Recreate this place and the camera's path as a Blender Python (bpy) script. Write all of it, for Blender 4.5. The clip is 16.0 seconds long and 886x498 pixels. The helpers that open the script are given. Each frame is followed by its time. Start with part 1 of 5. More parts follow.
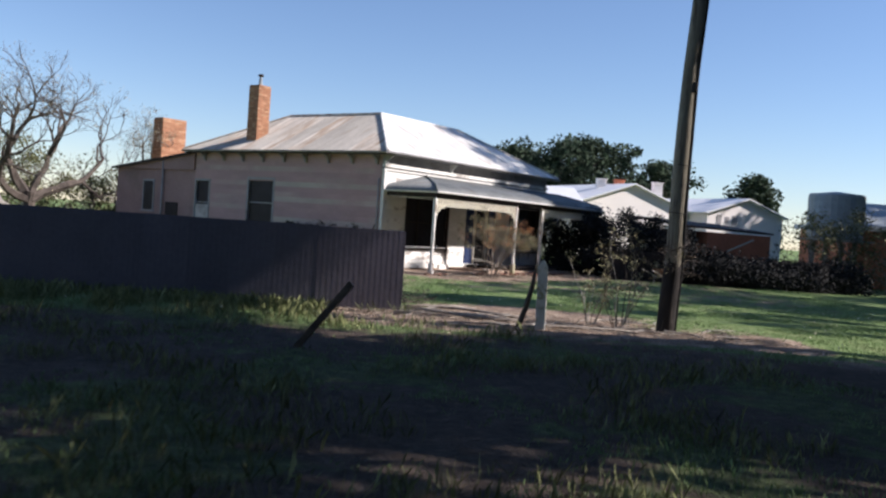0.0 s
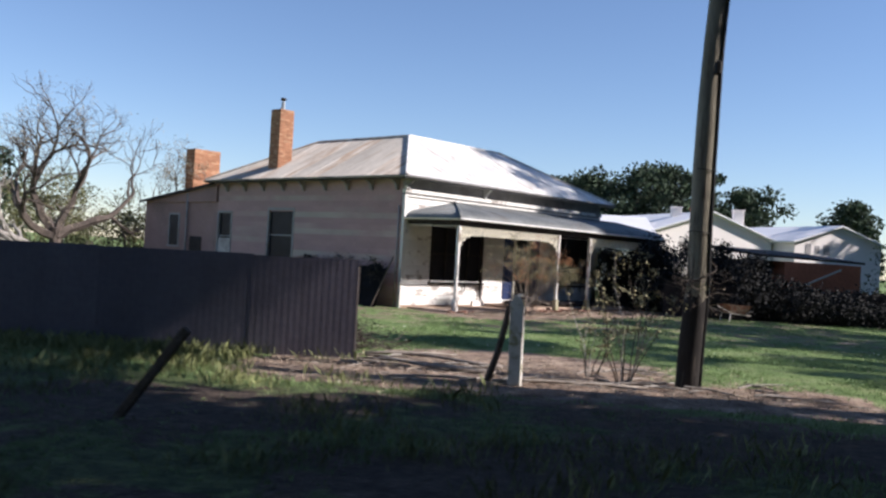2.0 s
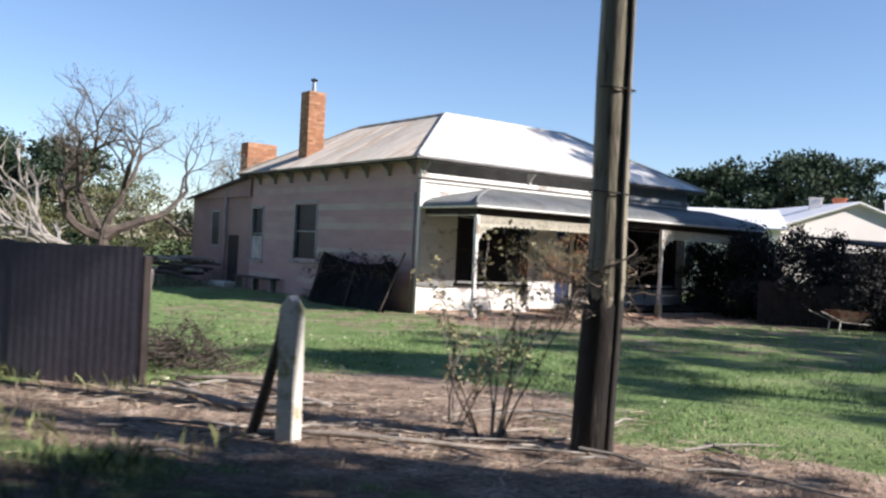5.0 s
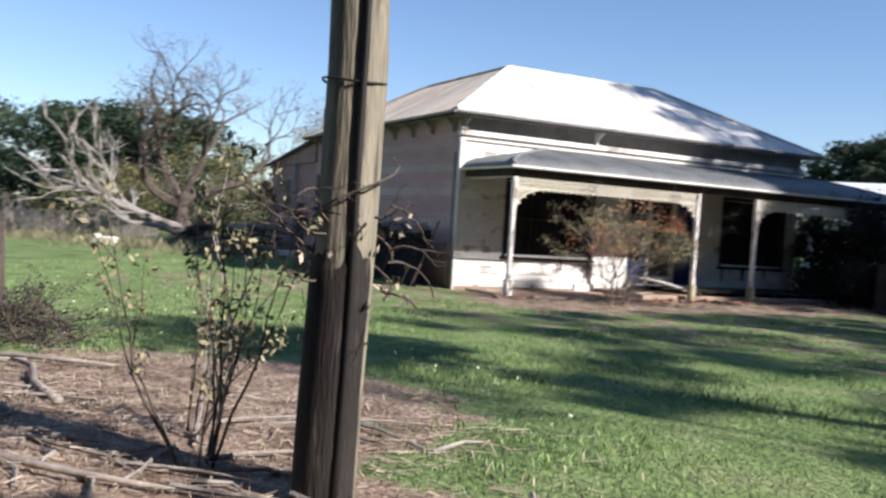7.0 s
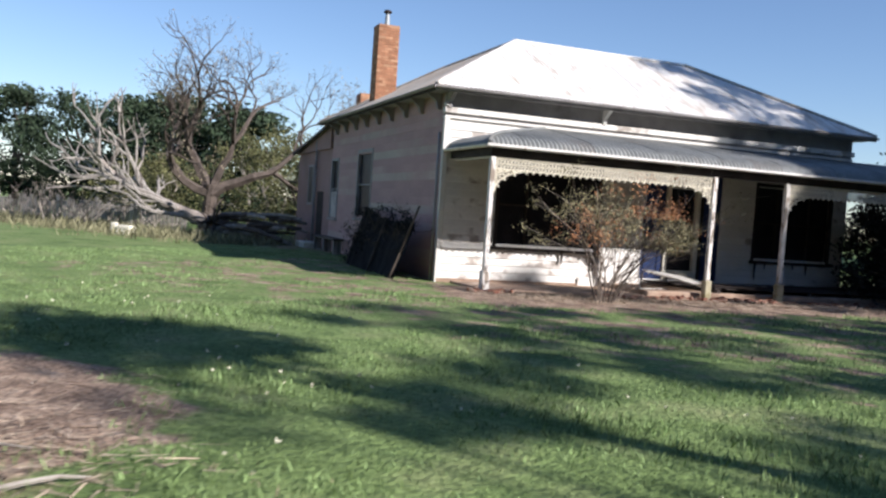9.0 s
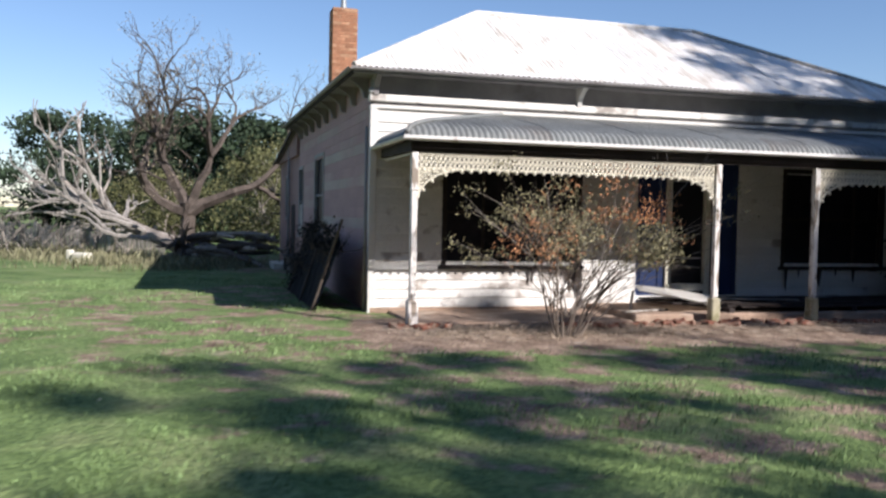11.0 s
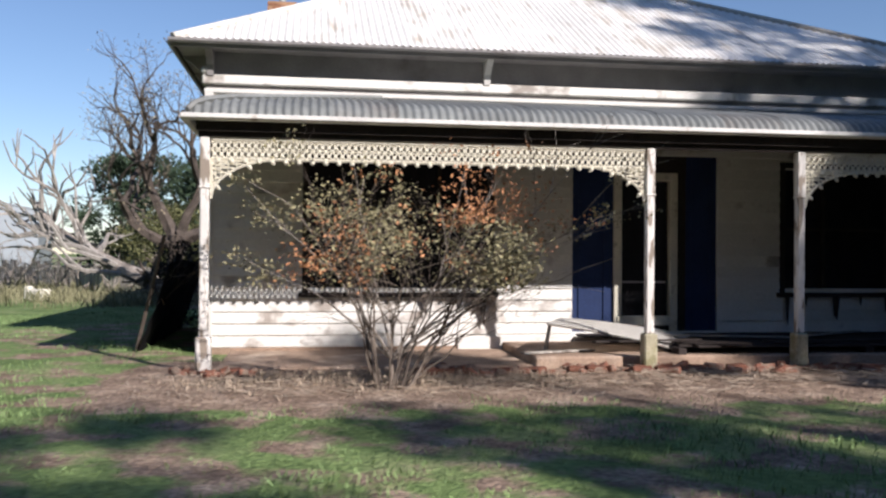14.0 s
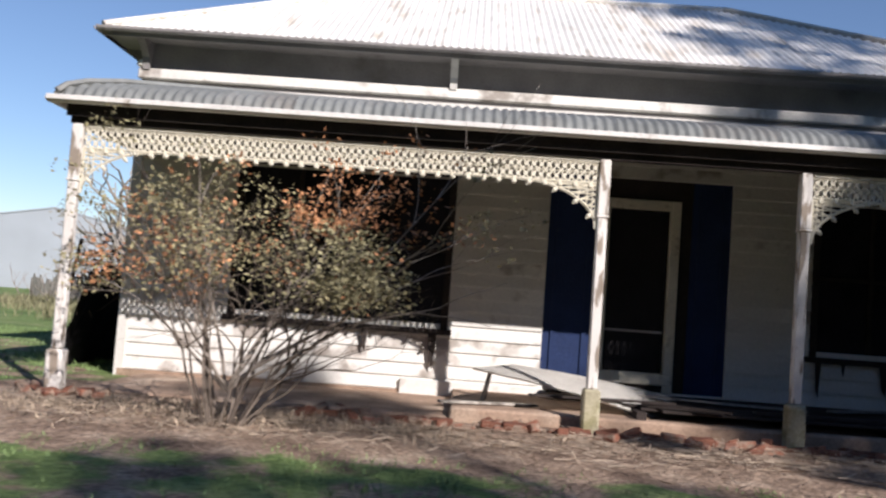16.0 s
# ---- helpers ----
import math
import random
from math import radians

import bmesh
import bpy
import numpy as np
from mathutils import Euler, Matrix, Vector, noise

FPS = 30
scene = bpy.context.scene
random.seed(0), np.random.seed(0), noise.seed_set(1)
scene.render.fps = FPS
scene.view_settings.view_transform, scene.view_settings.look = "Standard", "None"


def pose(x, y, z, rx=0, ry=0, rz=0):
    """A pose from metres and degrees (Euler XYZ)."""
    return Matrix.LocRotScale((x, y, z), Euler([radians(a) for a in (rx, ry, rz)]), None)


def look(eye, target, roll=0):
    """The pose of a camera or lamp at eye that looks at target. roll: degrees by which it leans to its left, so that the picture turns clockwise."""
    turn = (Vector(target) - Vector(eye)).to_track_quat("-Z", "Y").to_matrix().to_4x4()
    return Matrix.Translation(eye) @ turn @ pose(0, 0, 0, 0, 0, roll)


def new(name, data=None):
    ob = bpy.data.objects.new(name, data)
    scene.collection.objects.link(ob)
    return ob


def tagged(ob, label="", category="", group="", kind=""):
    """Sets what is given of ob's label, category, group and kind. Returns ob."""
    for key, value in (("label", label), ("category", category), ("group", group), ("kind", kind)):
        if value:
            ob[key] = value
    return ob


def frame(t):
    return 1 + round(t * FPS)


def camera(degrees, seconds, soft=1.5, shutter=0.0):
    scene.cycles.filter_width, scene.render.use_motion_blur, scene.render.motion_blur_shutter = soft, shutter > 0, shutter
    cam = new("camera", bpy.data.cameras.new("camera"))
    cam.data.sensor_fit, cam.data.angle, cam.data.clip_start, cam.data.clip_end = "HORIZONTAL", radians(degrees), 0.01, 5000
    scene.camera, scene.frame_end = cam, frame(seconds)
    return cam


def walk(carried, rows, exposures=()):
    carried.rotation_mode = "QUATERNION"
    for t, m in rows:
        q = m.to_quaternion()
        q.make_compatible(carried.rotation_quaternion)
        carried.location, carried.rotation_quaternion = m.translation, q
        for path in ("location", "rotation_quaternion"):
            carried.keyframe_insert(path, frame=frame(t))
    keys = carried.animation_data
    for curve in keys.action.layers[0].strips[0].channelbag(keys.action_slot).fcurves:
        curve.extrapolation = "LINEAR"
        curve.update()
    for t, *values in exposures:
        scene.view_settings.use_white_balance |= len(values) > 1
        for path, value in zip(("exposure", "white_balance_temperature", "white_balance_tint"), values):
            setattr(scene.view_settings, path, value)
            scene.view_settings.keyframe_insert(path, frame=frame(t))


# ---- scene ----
cam = camera(53.5, 16.0, soft=2.4, shutter=0.5)
PATH = [
    (0, (-1.4, -2.275, 1.78), (-1.351, -0.276, 1.725), 4.0),
    (0.5, (-0.907, -1.428, 1.8), (-0.899, 0.572, 1.756), 2.9),
    (1, (-0.389, -0.612, 1.774), (-0.465, 1.387, 1.752), 3.2),
    (1.5, (0.184, 0.325, 1.773), (0.132, 2.324, 1.798), 4.2),
    (2, (0.714, 1.233, 1.758), (0.552, 3.226, 1.772), 3.3),
    (2.5, (1.455, 2.129, 1.764), (1.407, 4.128, 1.719), 4.8),
    (3, (1.824, 2.931, 1.737), (1.552, 4.907, 1.602), 1.1),
    (3.5, (2.355, 3.763, 1.693), (2.029, 5.733, 1.575), 2.3),
    (4, (2.934, 4.627, 1.725), (2.671, 6.609, 1.65), 1.0),
    (4.5, (3.491, 5.41, 1.698), (3.018, 7.352, 1.661), 1.5),
    (5, (3.989, 6.408, 1.718), (3.472, 8.34, 1.723), 2.8),
    (5.2, (4.187, 6.774, 1.677), (3.654, 8.701, 1.679), 2.5),
    (7.3, (6.167, 10.572, 1.541), (5.164, 12.3, 1.458), 4.1),
    (7.5, (6.344, 10.833, 1.482), (5.219, 12.485, 1.401), 4.3),
    (8, (6.771, 11.578, 1.556), (5.552, 13.161, 1.458), 5.4),
    (8.5, (7.404, 12.166, 1.516), (6.372, 13.878, 1.435), 4.4),
    (10.8, (7.306, 17.257, 1.732), (6.141, 18.88, 1.634), 0.8),
    (11, (7.317, 17.681, 1.751), (6.142, 19.298, 1.672), 1.2),
    (11.5, (7.46, 18.711, 1.684), (6.271, 20.32, 1.668), 2.4),
    (12, (7.566, 19.567, 1.667), (6.367, 21.167, 1.634), 2.1),
    (12.5, (7.593, 20.353, 1.717), (6.366, 21.931, 1.672), 1.9),
    (13, (7.712, 21.268, 1.543), (6.435, 22.807, 1.525), 1.7),
    (13.5, (7.773, 22.131, 1.413), (6.449, 23.631, 1.413), 0.9),
    (14, (7.882, 22.978, 1.366), (6.503, 24.426, 1.38), 0.4),
    (14.5, (8.072, 23.882, 1.294), (6.62, 25.256, 1.359), 1.1),
    (15, (8.212, 24.701, 1.267), (6.694, 26.001, 1.349), 2.2),
    (15.5, (8.27, 25.424, 1.244), (6.698, 26.657, 1.331), 3.2),
    (16, (8.334, 26.15, 1.158), (6.728, 27.336, 1.28), 4.2),
]
EXPOSURES = [(0.0, 0.62, 6250, 19), (3.5, 0.64, 6250, 19), (5.0, 0.84, 6300, 17), (8.5, 0.61, 6200, 17), (11.0, 0.52, 6200, 17), (16.0, 0.33, 6350, 18)]
walk(cam, [(t, look(eye, target, roll)) for t, eye, target, roll in PATH], EXPOSURES)

# ---- world, sun ----
SUN_AZ, SUN_EL = radians(-3.0), radians(33.0)      # the sun stands to the east, low over the row of tall trees
world = bpy.data.worlds.new("sky")
scene.world = world
world.use_nodes = True
wn, wl = world.node_tree.nodes, world.node_tree.links
sky = wn.new("ShaderNodeTexSky")
sky.sky_type, sky.sun_disc = "NISHITA", False
sky.sun_elevation, sky.sun_rotation = SUN_EL, radians(90) - SUN_AZ
sky.air_density, sky.dust_density, sky.ozone_density = 1.0, 0.0, 4.0
wn["Background"].inputs["Strength"].default_value = 0.09
wl.new(sky.outputs["Color"], wn["Background"].inputs["Color"])
lamp = bpy.data.lights.new("sun", "SUN")
lamp.energy, lamp.angle, lamp.color = 5.0, radians(0.55), (1.0, 0.95, 0.87)
sun = new("sun", lamp)
sun_to = Vector((math.cos(SUN_AZ) * math.cos(SUN_EL), math.sin(SUN_AZ) * math.cos(SUN_EL), math.sin(SUN_EL)))
sun.matrix_world = look(sun_to * 60, (0, 0, 0))


# ---- materials ----
def mat(name, base, rough=0.8, metal=0.0, var=0.25, scale=3.0, fine=40.0, bump=0.3, tint=None, amount=0.0, tscale=1.2, rand=0.0, stretch=(1, 1, 1), spec=0.3, sharp=0.12, leaf=False):
    """Base colour varied at two scales, an optional second colour in patches (stain, rust, flaking), fine relief."""
    m = bpy.data.materials.new(name)
    m.use_nodes = True
    n, l = m.node_tree.nodes, m.node_tree.links
    b = n["Principled BSDF"]
    b.inputs["Roughness"].default_value, b.inputs["Metallic"].default_value = rough, metal
    b.inputs["Specular IOR Level"].default_value = spec
    tc, mp = n.new("ShaderNodeTexCoord"), n.new("ShaderNodeMapping")
    mp.inputs["Scale"].default_value = stretch
    if rand:                                       # each piece takes its own cut of the grain
        info, off = n.new("ShaderNodeObjectInfo"), n.new("ShaderNodeVectorMath")
        off.operation = "MULTIPLY_ADD"
        l.new(info.outputs["Random"], off.inputs[0])
        off.inputs[1].default_value = (31, 17, 23)
        l.new(tc.outputs["Object"], off.inputs[2])
        l.new(off.outputs["Vector"], mp.inputs["Vector"])
    else:
        l.new(tc.outputs["Object"], mp.inputs["Vector"])

    def tex(s, detail=4):
        t = n.new("ShaderNodeTexNoise")
        t.inputs["Scale"].default_value, t.inputs["Detail"].default_value = s, detail
        l.new(mp.outputs["Vector"], t.inputs["Vector"])
        return t.outputs["Fac"]

    def ramp(src, a, bb, lo=0.3, hi=0.7):
        r = n.new("ShaderNodeMapRange")
        r.inputs["From Min"].default_value, r.inputs["From Max"].default_value = lo, hi
        r.inputs["To Min"].default_value, r.inputs["To Max"].default_value = a, bb
        l.new(src, r.inputs["Value"])
        return r.outputs["Result"]

    def mul(a, c):
        k = n.new("ShaderNodeMath")
        k.operation = "MULTIPLY"
        l.new(a, k.inputs[0]), l.new(c, k.inputs[1])
        return k.outputs[0]

    f = mul(ramp(tex(scale), 1 - var, 1 + var), ramp(tex(fine, 3), 1 - var * 0.7, 1 + var * 0.7))
    if rand:
        f = mul(f, ramp(info.outputs["Random"], 1 - rand, 1 + rand, 0, 1))
    if leaf:
        geo = n.new("ShaderNodeNewGeometry")
        f = mul(f, ramp(geo.outputs["Random Per Island"], 0.55, 1.5, 0, 1))
    col = n.new("ShaderNodeVectorMath")
    col.operation = "SCALE"
    l.new(f, col.inputs["Scale"])
    if tint:
        mix = n.new("ShaderNodeMix")
        mix.data_type = "RGBA"
        mix.inputs["A"].default_value, mix.inputs["B"].default_value = (*base, 1), (*tint, 1)
        lo = 0.72 - 0.45 * amount
        t = tex(tscale, 6)
        if rand:
            k = n.new("ShaderNodeMath")
            k.operation = "ADD"
            l.new(t, k.inputs[0]), l.new(ramp(info.outputs["Random"], -0.12, 0.12, 0, 1), k.inputs[1])
            t = k.outputs[0]
        l.new(ramp(t, 0, 1, lo, lo + sharp), mix.inputs["Factor"])
        l.new(mix.outputs["Result"], col.inputs[0])
    else:
        col.inputs[0].default_value = base
    l.new(col.outputs["Vector"], b.inputs["Base Color"])
    if bump:
        bp = n.new("ShaderNodeBump")
        bp.inputs["Strength"].default_value, bp.inputs["Distance"].default_value = bump, 0.02
        l.new(tex(fine * 0.7, 5), bp.inputs["Height"])
        l.new(bp.outputs["Normal"], b.inputs["Normal"])
    return m


WHITE = mat("weathered white paint", (0.74, 0.72, 0.67), 0.6, var=0.08, scale=1.5, fine=25, tint=(0.36, 0.32, 0.28), amount=0.25, tscale=2.5, rand=0.05)
PINK = mat("faded pinkish paint on boards", (0.46, 0.295, 0.275), 0.75, var=0.10, scale=0.8, fine=20, tint=(0.50, 0.42, 0.355), amount=0.45, tscale=0.3, rand=0.02, sharp=0.25)
PALEBOARD = mat("pale weathered board", (0.55, 0.50, 0.46), 0.8, var=0.15, tint=(0.35, 0.3, 0.27), amount=0.3)
MOSSY = mat("mossy stained post foot", (0.46, 0.42, 0.29), 0.85, var=0.2, tint=(0.27, 0.25, 0.14), amount=0.45, tscale=6)
LEANPINK = mat("dull reddish lean-to paint", (0.33, 0.21, 0.19), 0.8, var=0.15, scale=0.8, fine=20, tint=(0.25, 0.17, 0.15), amount=0.4, tscale=0.6)
# the grey takes in the shade that boards under the eaves lie in
GREY_SHADED = mat("grey timber paint with shade mixed in", (0.34, 0.32, 0.31), 0.7, var=0.12, tint=(0.2, 0.18, 0.17), amount=0.3)
CREAM = mat("cream flaking paint", (0.70, 0.66, 0.54), 0.65, var=0.1, tint=(0.38, 0.34, 0.26), amount=0.28, tscale=6)
POSTPAINT = mat("flaking white paint over bare timber", (0.74, 0.71, 0.66), 0.7, var=0.1, tint=(0.30, 0.25, 0.20), amount=0.45, tscale=4, stretch=(3, 3, 0.8), sharp=0.06)
BLUE = mat("blue panel paint", (0.016, 0.033, 0.10), 0.75, var=0.15, tint=(0.07, 0.09, 0.13), amount=0.2)
DARK = mat("dark brown timber and shaded boards", (0.035, 0.027, 0.024), 0.8, var=0.3)
GLASS_DARK = mat("dirty dark window glass", (0.022, 0.020, 0.024), 0.35, var=0.3, scale=2, bump=0.03, spec=0.12)
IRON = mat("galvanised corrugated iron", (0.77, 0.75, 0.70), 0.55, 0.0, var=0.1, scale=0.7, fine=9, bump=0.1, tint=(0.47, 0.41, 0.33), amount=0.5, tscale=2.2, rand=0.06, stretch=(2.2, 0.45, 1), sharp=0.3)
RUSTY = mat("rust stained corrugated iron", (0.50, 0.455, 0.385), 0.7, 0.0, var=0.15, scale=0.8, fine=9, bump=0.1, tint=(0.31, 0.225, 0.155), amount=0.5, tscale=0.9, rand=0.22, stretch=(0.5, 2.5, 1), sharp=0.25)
BUDS = mat("tan withered leaves", (0.27, 0.23, 0.15), 0.9, var=0.3, leaf=True, bump=0)
WEED = mat("grey green dry weeds", (0.21, 0.20, 0.115), 0.9, var=0.3, leaf=True)
VIRON = mat("dull grey verandah iron", (0.205, 0.215, 0.205), 0.6, 0.1, var=0.18, scale=1, fine=9, bump=0.1, tint=(0.2, 0.175, 0.15), amount=0.3, rand=0.08, sharp=0.3)
GUTTER = mat("white painted gutter", (0.72, 0.70, 0.66), 0.5, var=0.1, tint=(0.3, 0.22, 0.16), amount=0.2, tscale=5)
BRICK = mat("orange brick", (0.37, 0.18, 0.10), 0.9, var=0.2, scale=2, fine=30, rand=0.15, tint=(0.45, 0.265, 0.155), amount=0.4)
# near-black timber for the shadowed side of the pole
POLE_SHADE = mat("pole timber darkened as shadow", (0.028, 0.024, 0.021), 0.8, var=0.3, scale=3, fine=20, bump=0.6, tint=(0.09, 0.075, 0.06), amount=0.3, tscale=4, stretch=(5, 5, 0.6))
MORTAR = mat("lime mortar", (0.36, 0.22, 0.135), 0.95, var=0.2)
POLEWOOD = mat("weathered grey green pole timber", (0.25, 0.225, 0.165), 0.85, var=0.25, scale=2.0, fine=18, bump=0.7, tint=(0.10, 0.085, 0.065), amount=0.4, tscale=3, stretch=(5, 5, 0.5), sharp=0.1)
PALING = mat("old grey timber", (0.36, 0.33, 0.29), 0.9, var=0.25, scale=3, fine=30, bump=0.5, tint=(0.16, 0.14, 0.12), amount=0.4, stretch=(4, 4, 0.6), rand=0.2)
SHRUBBARK = mat("brown grey shrub bark", (0.19, 0.155, 0.125), 0.9, var=0.3, scale=4, fine=25, bump=0.4)
PICKET = mat("mossy flaking white picket paint", (0.66, 0.63, 0.56), 0.85, var=0.15, tint=(0.33, 0.30, 0.17), amount=0.45, tscale=7, bump=0.5)
FENCEIRON = mat("dark slate fence sheet", (0.125, 0.113, 0.138), 0.65, 0.0, var=0.12, scale=1, fine=12, bump=0.12, rand=0.08)
BARK = mat("pale dead bark", (0.30, 0.26, 0.22), 0.9, var=0.3, scale=4, fine=25, bump=0.5, tint=(0.13, 0.11, 0.09), amount=0.4)
DARKBARK = mat("dark bark", (0.10, 0.08, 0.065), 0.9, var=0.3, scale=4, fine=25, bump=0.5)
STRAW = mat("dry stalks and litter", (0.36, 0.29, 0.215), 0.9, var=0.3, leaf=True)
EARTH = mat("brown packed earth", (0.36, 0.255, 0.185), 0.95, var=0.25, scale=2.5, fine=30, bump=0.6, tint=(0.48, 0.375, 0.285), amount=0.4)
PINE = mat("dark pine foliage", (0.035, 0.055, 0.028), 0.85, var=0.3, leaf=True, bump=0)
RUBBLE = mat("crumbled dull brick", (0.20, 0.085, 0.055), 0.95, var=0.3, scale=6, rand=0.3, tint=(0.22, 0.16, 0.12), amount=0.5, tscale=9)
OLIVE = mat("olive shrub leaves", (0.12, 0.12, 0.05), 0.8, var=0.3, leaf=True, bump=0)
# leaf colour near black: the shade on the shrubs is in it
HEDGE = mat("hedge leaves darkened for shade", (0.020, 0.020, 0.019), 0.85, var=0.3, leaf=True, bump=0)
ROSE = mat("dull green rose leaves", (0.25, 0.225, 0.125), 0.75, var=0.3, leaf=True, bump=0)
RED = mat("russet orange leaves", (0.42, 0.20, 0.095), 0.75, var=0.3, leaf=True, bump=0)
GRASSBLADE = mat("grass blades", (0.20, 0.29, 0.115), 0.75, var=0.3, leaf=True, bump=0)
LONGGRASS = mat("rank yellowing grass", (0.19, 0.205, 0.085), 0.8, var=0.3, leaf=True, bump=0)
FLOWER = mat("pale clover flowers", (0.75, 0.72, 0.55), 0.8, var=0.1, bump=0)
SHEDWALL = mat("pale cream painted wall", (0.86, 0.80, 0.74), 0.7, var=0.05, scale=0.4)
ZINC = mat("dull zinc sheet wall", (0.36, 0.39, 0.42), 0.6, 0.1, var=0.06, scale=0.4)
SHEDROOF = mat("pale sheet roof", (0.78, 0.78, 0.77), 0.5, 0.1, var=0.05, scale=0.4)
REDWALL = mat("orange red brick wall far off", (0.56, 0.195, 0.105), 0.9, var=0.15, scale=1.0, fine=6)
TANK = mat("grey water tank iron", (0.30, 0.33, 0.34), 0.5, 0.3, var=0.12)
BLACK = mat("black tarred sheet", (0.012, 0.011, 0.013), 0.8, var=0.3)
WIRE = mat("black cable", (0.015, 0.014, 0.013), 0.6, var=0.2, bump=0)


# ---- builders ----
def finish(name, bm, material, smooth=False):
    me = bpy.data.meshes.new(name)
    bm.to_mesh(me)
    bm.free()
    me.materials.append(material)
    if smooth:
        me.shade_smooth()
    return me


def part(name, bm, material, parent, label="", smooth=False):
    ob = new(name, finish(name, bm, material, smooth) if isinstance(bm, bmesh.types.BMesh) else bm)
    ob.parent = parent
    if label:
        ob["label"] = label
    return ob


def thing(name, m, label, category, group="", kind=""):
    ob = new(name)
    ob.empty_display_size = 0.2
    ob.matrix_world = m
    return tagged(ob, label, category, group, kind)


def box(x0, y0, z0, x1, y1, z1, bevel=0.0, bm=None):
    bm = bm or bmesh.new()
    vs = bmesh.ops.create_cube(bm, size=1, matrix=Matrix.LocRotScale(((x0 + x1) / 2, (y0 + y1) / 2, (z0 + z1) / 2), None, (abs(x1 - x0), abs(y1 - y0), abs(z1 - z0))))["verts"]
    if bevel:
        es = list({e for v in vs for e in v.link_edges})
        bmesh.ops.bevel(bm, geom=es, offset=bevel, segments=1, affect="EDGES")
    return bm


def slab(corners, thick, bm=None):
    """A flat plate over the corners, thickened against its normal."""
    bm = bm or bmesh.new()
    c = [Vector(p) for p in corners]
    nrm = (c[1] - c[0]).cross(c[2] - c[0]).normalized() * thick
    a = [bm.verts.new(p) for p in c]
    b = [bm.verts.new(p - nrm) for p in c]
    bm.faces.new(a)
    bm.faces.new(b[::-1])
    for i in range(len(c)):
        j = (i + 1) % len(c)
        bm.faces.new((a[j], a[i], b[i], b[j]))
    return bm


def tube(points, radii, sides=7, bm=None):
    """A tapered limb through the points."""
    bm = bm or bmesh.new()
    rings, ref = [], Vector((0.31, 0.17, 0.93))
    pts = [Vector(p) for p in points]
    for i, p in enumerate(pts):
        d = (pts[min(i + 1, len(pts) - 1)] - pts[max(i - 1, 0)]).normalized()
        a = d.cross(ref)
        a = (a if a.length > 0.05 else d.cross(Vector((1, 0, 0)))).normalized()
        b = d.cross(a)
        rings.append([bm.verts.new(p + (a * math.cos(t) + b * math.sin(t)) * radii[i]) for t in (2 * math.pi * k / sides for k in range(sides))])
    for r, s in zip(rings, rings[1:]):
        for k in range(sides):
            bm.faces.new((r[k], r[(k + 1) % sides], s[(k + 1) % sides], s[k]))
    bm.faces.new(rings[0][::-1])
    bm.faces.new(rings[-1])
    return bm


def ground_z(x, y):
    s = min(1, max(0, (7 - y) / 9))
    return 0.03 + 0.17 * s * s * (3 - 2 * s) - 0.0035 * max(0, min(y - 16, 12)) + 0.035 * noise.noise((x * 0.35, y * 0.35, 0.3)) + 0.015 * noise.noise((x * 1.7, y * 1.7, 2.3))


# ---- house frame: x along the front, y to the back, z up; origin under the front eave's corner ----
HOUSE = pose(-2.839, 28.964, 0, 0, 0, 52)


def H(x, y, z=0.0):
    return HOUSE @ Vector((x, y, z))


house = thing("weatherboard_house", HOUSE, "derelict pale weatherboard house with rusting iron roof and lace-trimmed verandah", "house")
WX0, WX1, WY0, WY1, EZ = 0.42, 11.93, 0.42, 11.2, 4.24


def split(lo, hi, holes):
    """What is left of lo..hi without the holes."""
    out, at = [], lo
    for a, b in sorted(holes):
        if a > at:
            out.append((at, min(a, hi)))
        at = max(at, b)
    if at < hi:
        out.append((at, hi))
    return [(a, b) for a, b in out if b - a > 0.02]


def wall(name, axis, at, lo, hi, z0, z1, openings, material, thick=0.12, sign=1, boards=None, pitch=0.165, proud=0.03):
    """A wall along an axis at a place, holes through it, lapped boards on its outer face (which looks to -sign)."""
    bm = bmesh.new()
    zs = sorted({z0, z1, *[z for o in openings for z in o[2:]]})
    for a, b in zip(zs, zs[1:]):
        mid = (a + b) / 2
        for p, q in split(lo, hi, [(o[0], o[1]) for o in openings if o[2] < mid < o[3]]):
            if axis == "x":
                box(p, at, a, q, at + sign * thick, b, bm=bm)
            else:
                box(at, p, a, at + sign * thick, q, b, bm=bm)
    w = part(name, bm, material, house)
    if boards:
        n = int((z1 - z0) / pitch)
        for i in range(n):
            a = z0 + i * pitch
            mid = a + pitch / 2
            for p, q in split(lo, hi, [(o[0], o[1]) for o in openings if o[2] < mid < o[3]]):
                ln = q - p
                bb = bmesh.new()
                o0, o1 = -sign * proud, -sign * 0.008
                prof = [(0.0, 0.0), (o0, 0.0), (o0, 0.02), (o1, pitch + 0.004), (0.0, pitch + 0.004)]
                ends = []
                for s in (0.0, ln):
                    ends.append([bb.verts.new((s, y, z) if axis == "x" else (y, s, z)) for y, z in prof])
                for k in range(5):
                    bb.faces.new((ends[0][k], ends[1][k], ends[1][(k + 1) % 5], ends[0][(k + 1) % 5]))
                bb.faces.new(ends[0]), bb.faces.new(ends[1][::-1])
                bmesh.ops.recalc_face_normals(bb, faces=bb.faces)
                d = part("board", bb, boards, w)
                d.location = (p, at - sign * 0.001, a) if axis == "x" else (at - sign * 0.001, p, a)
    return w


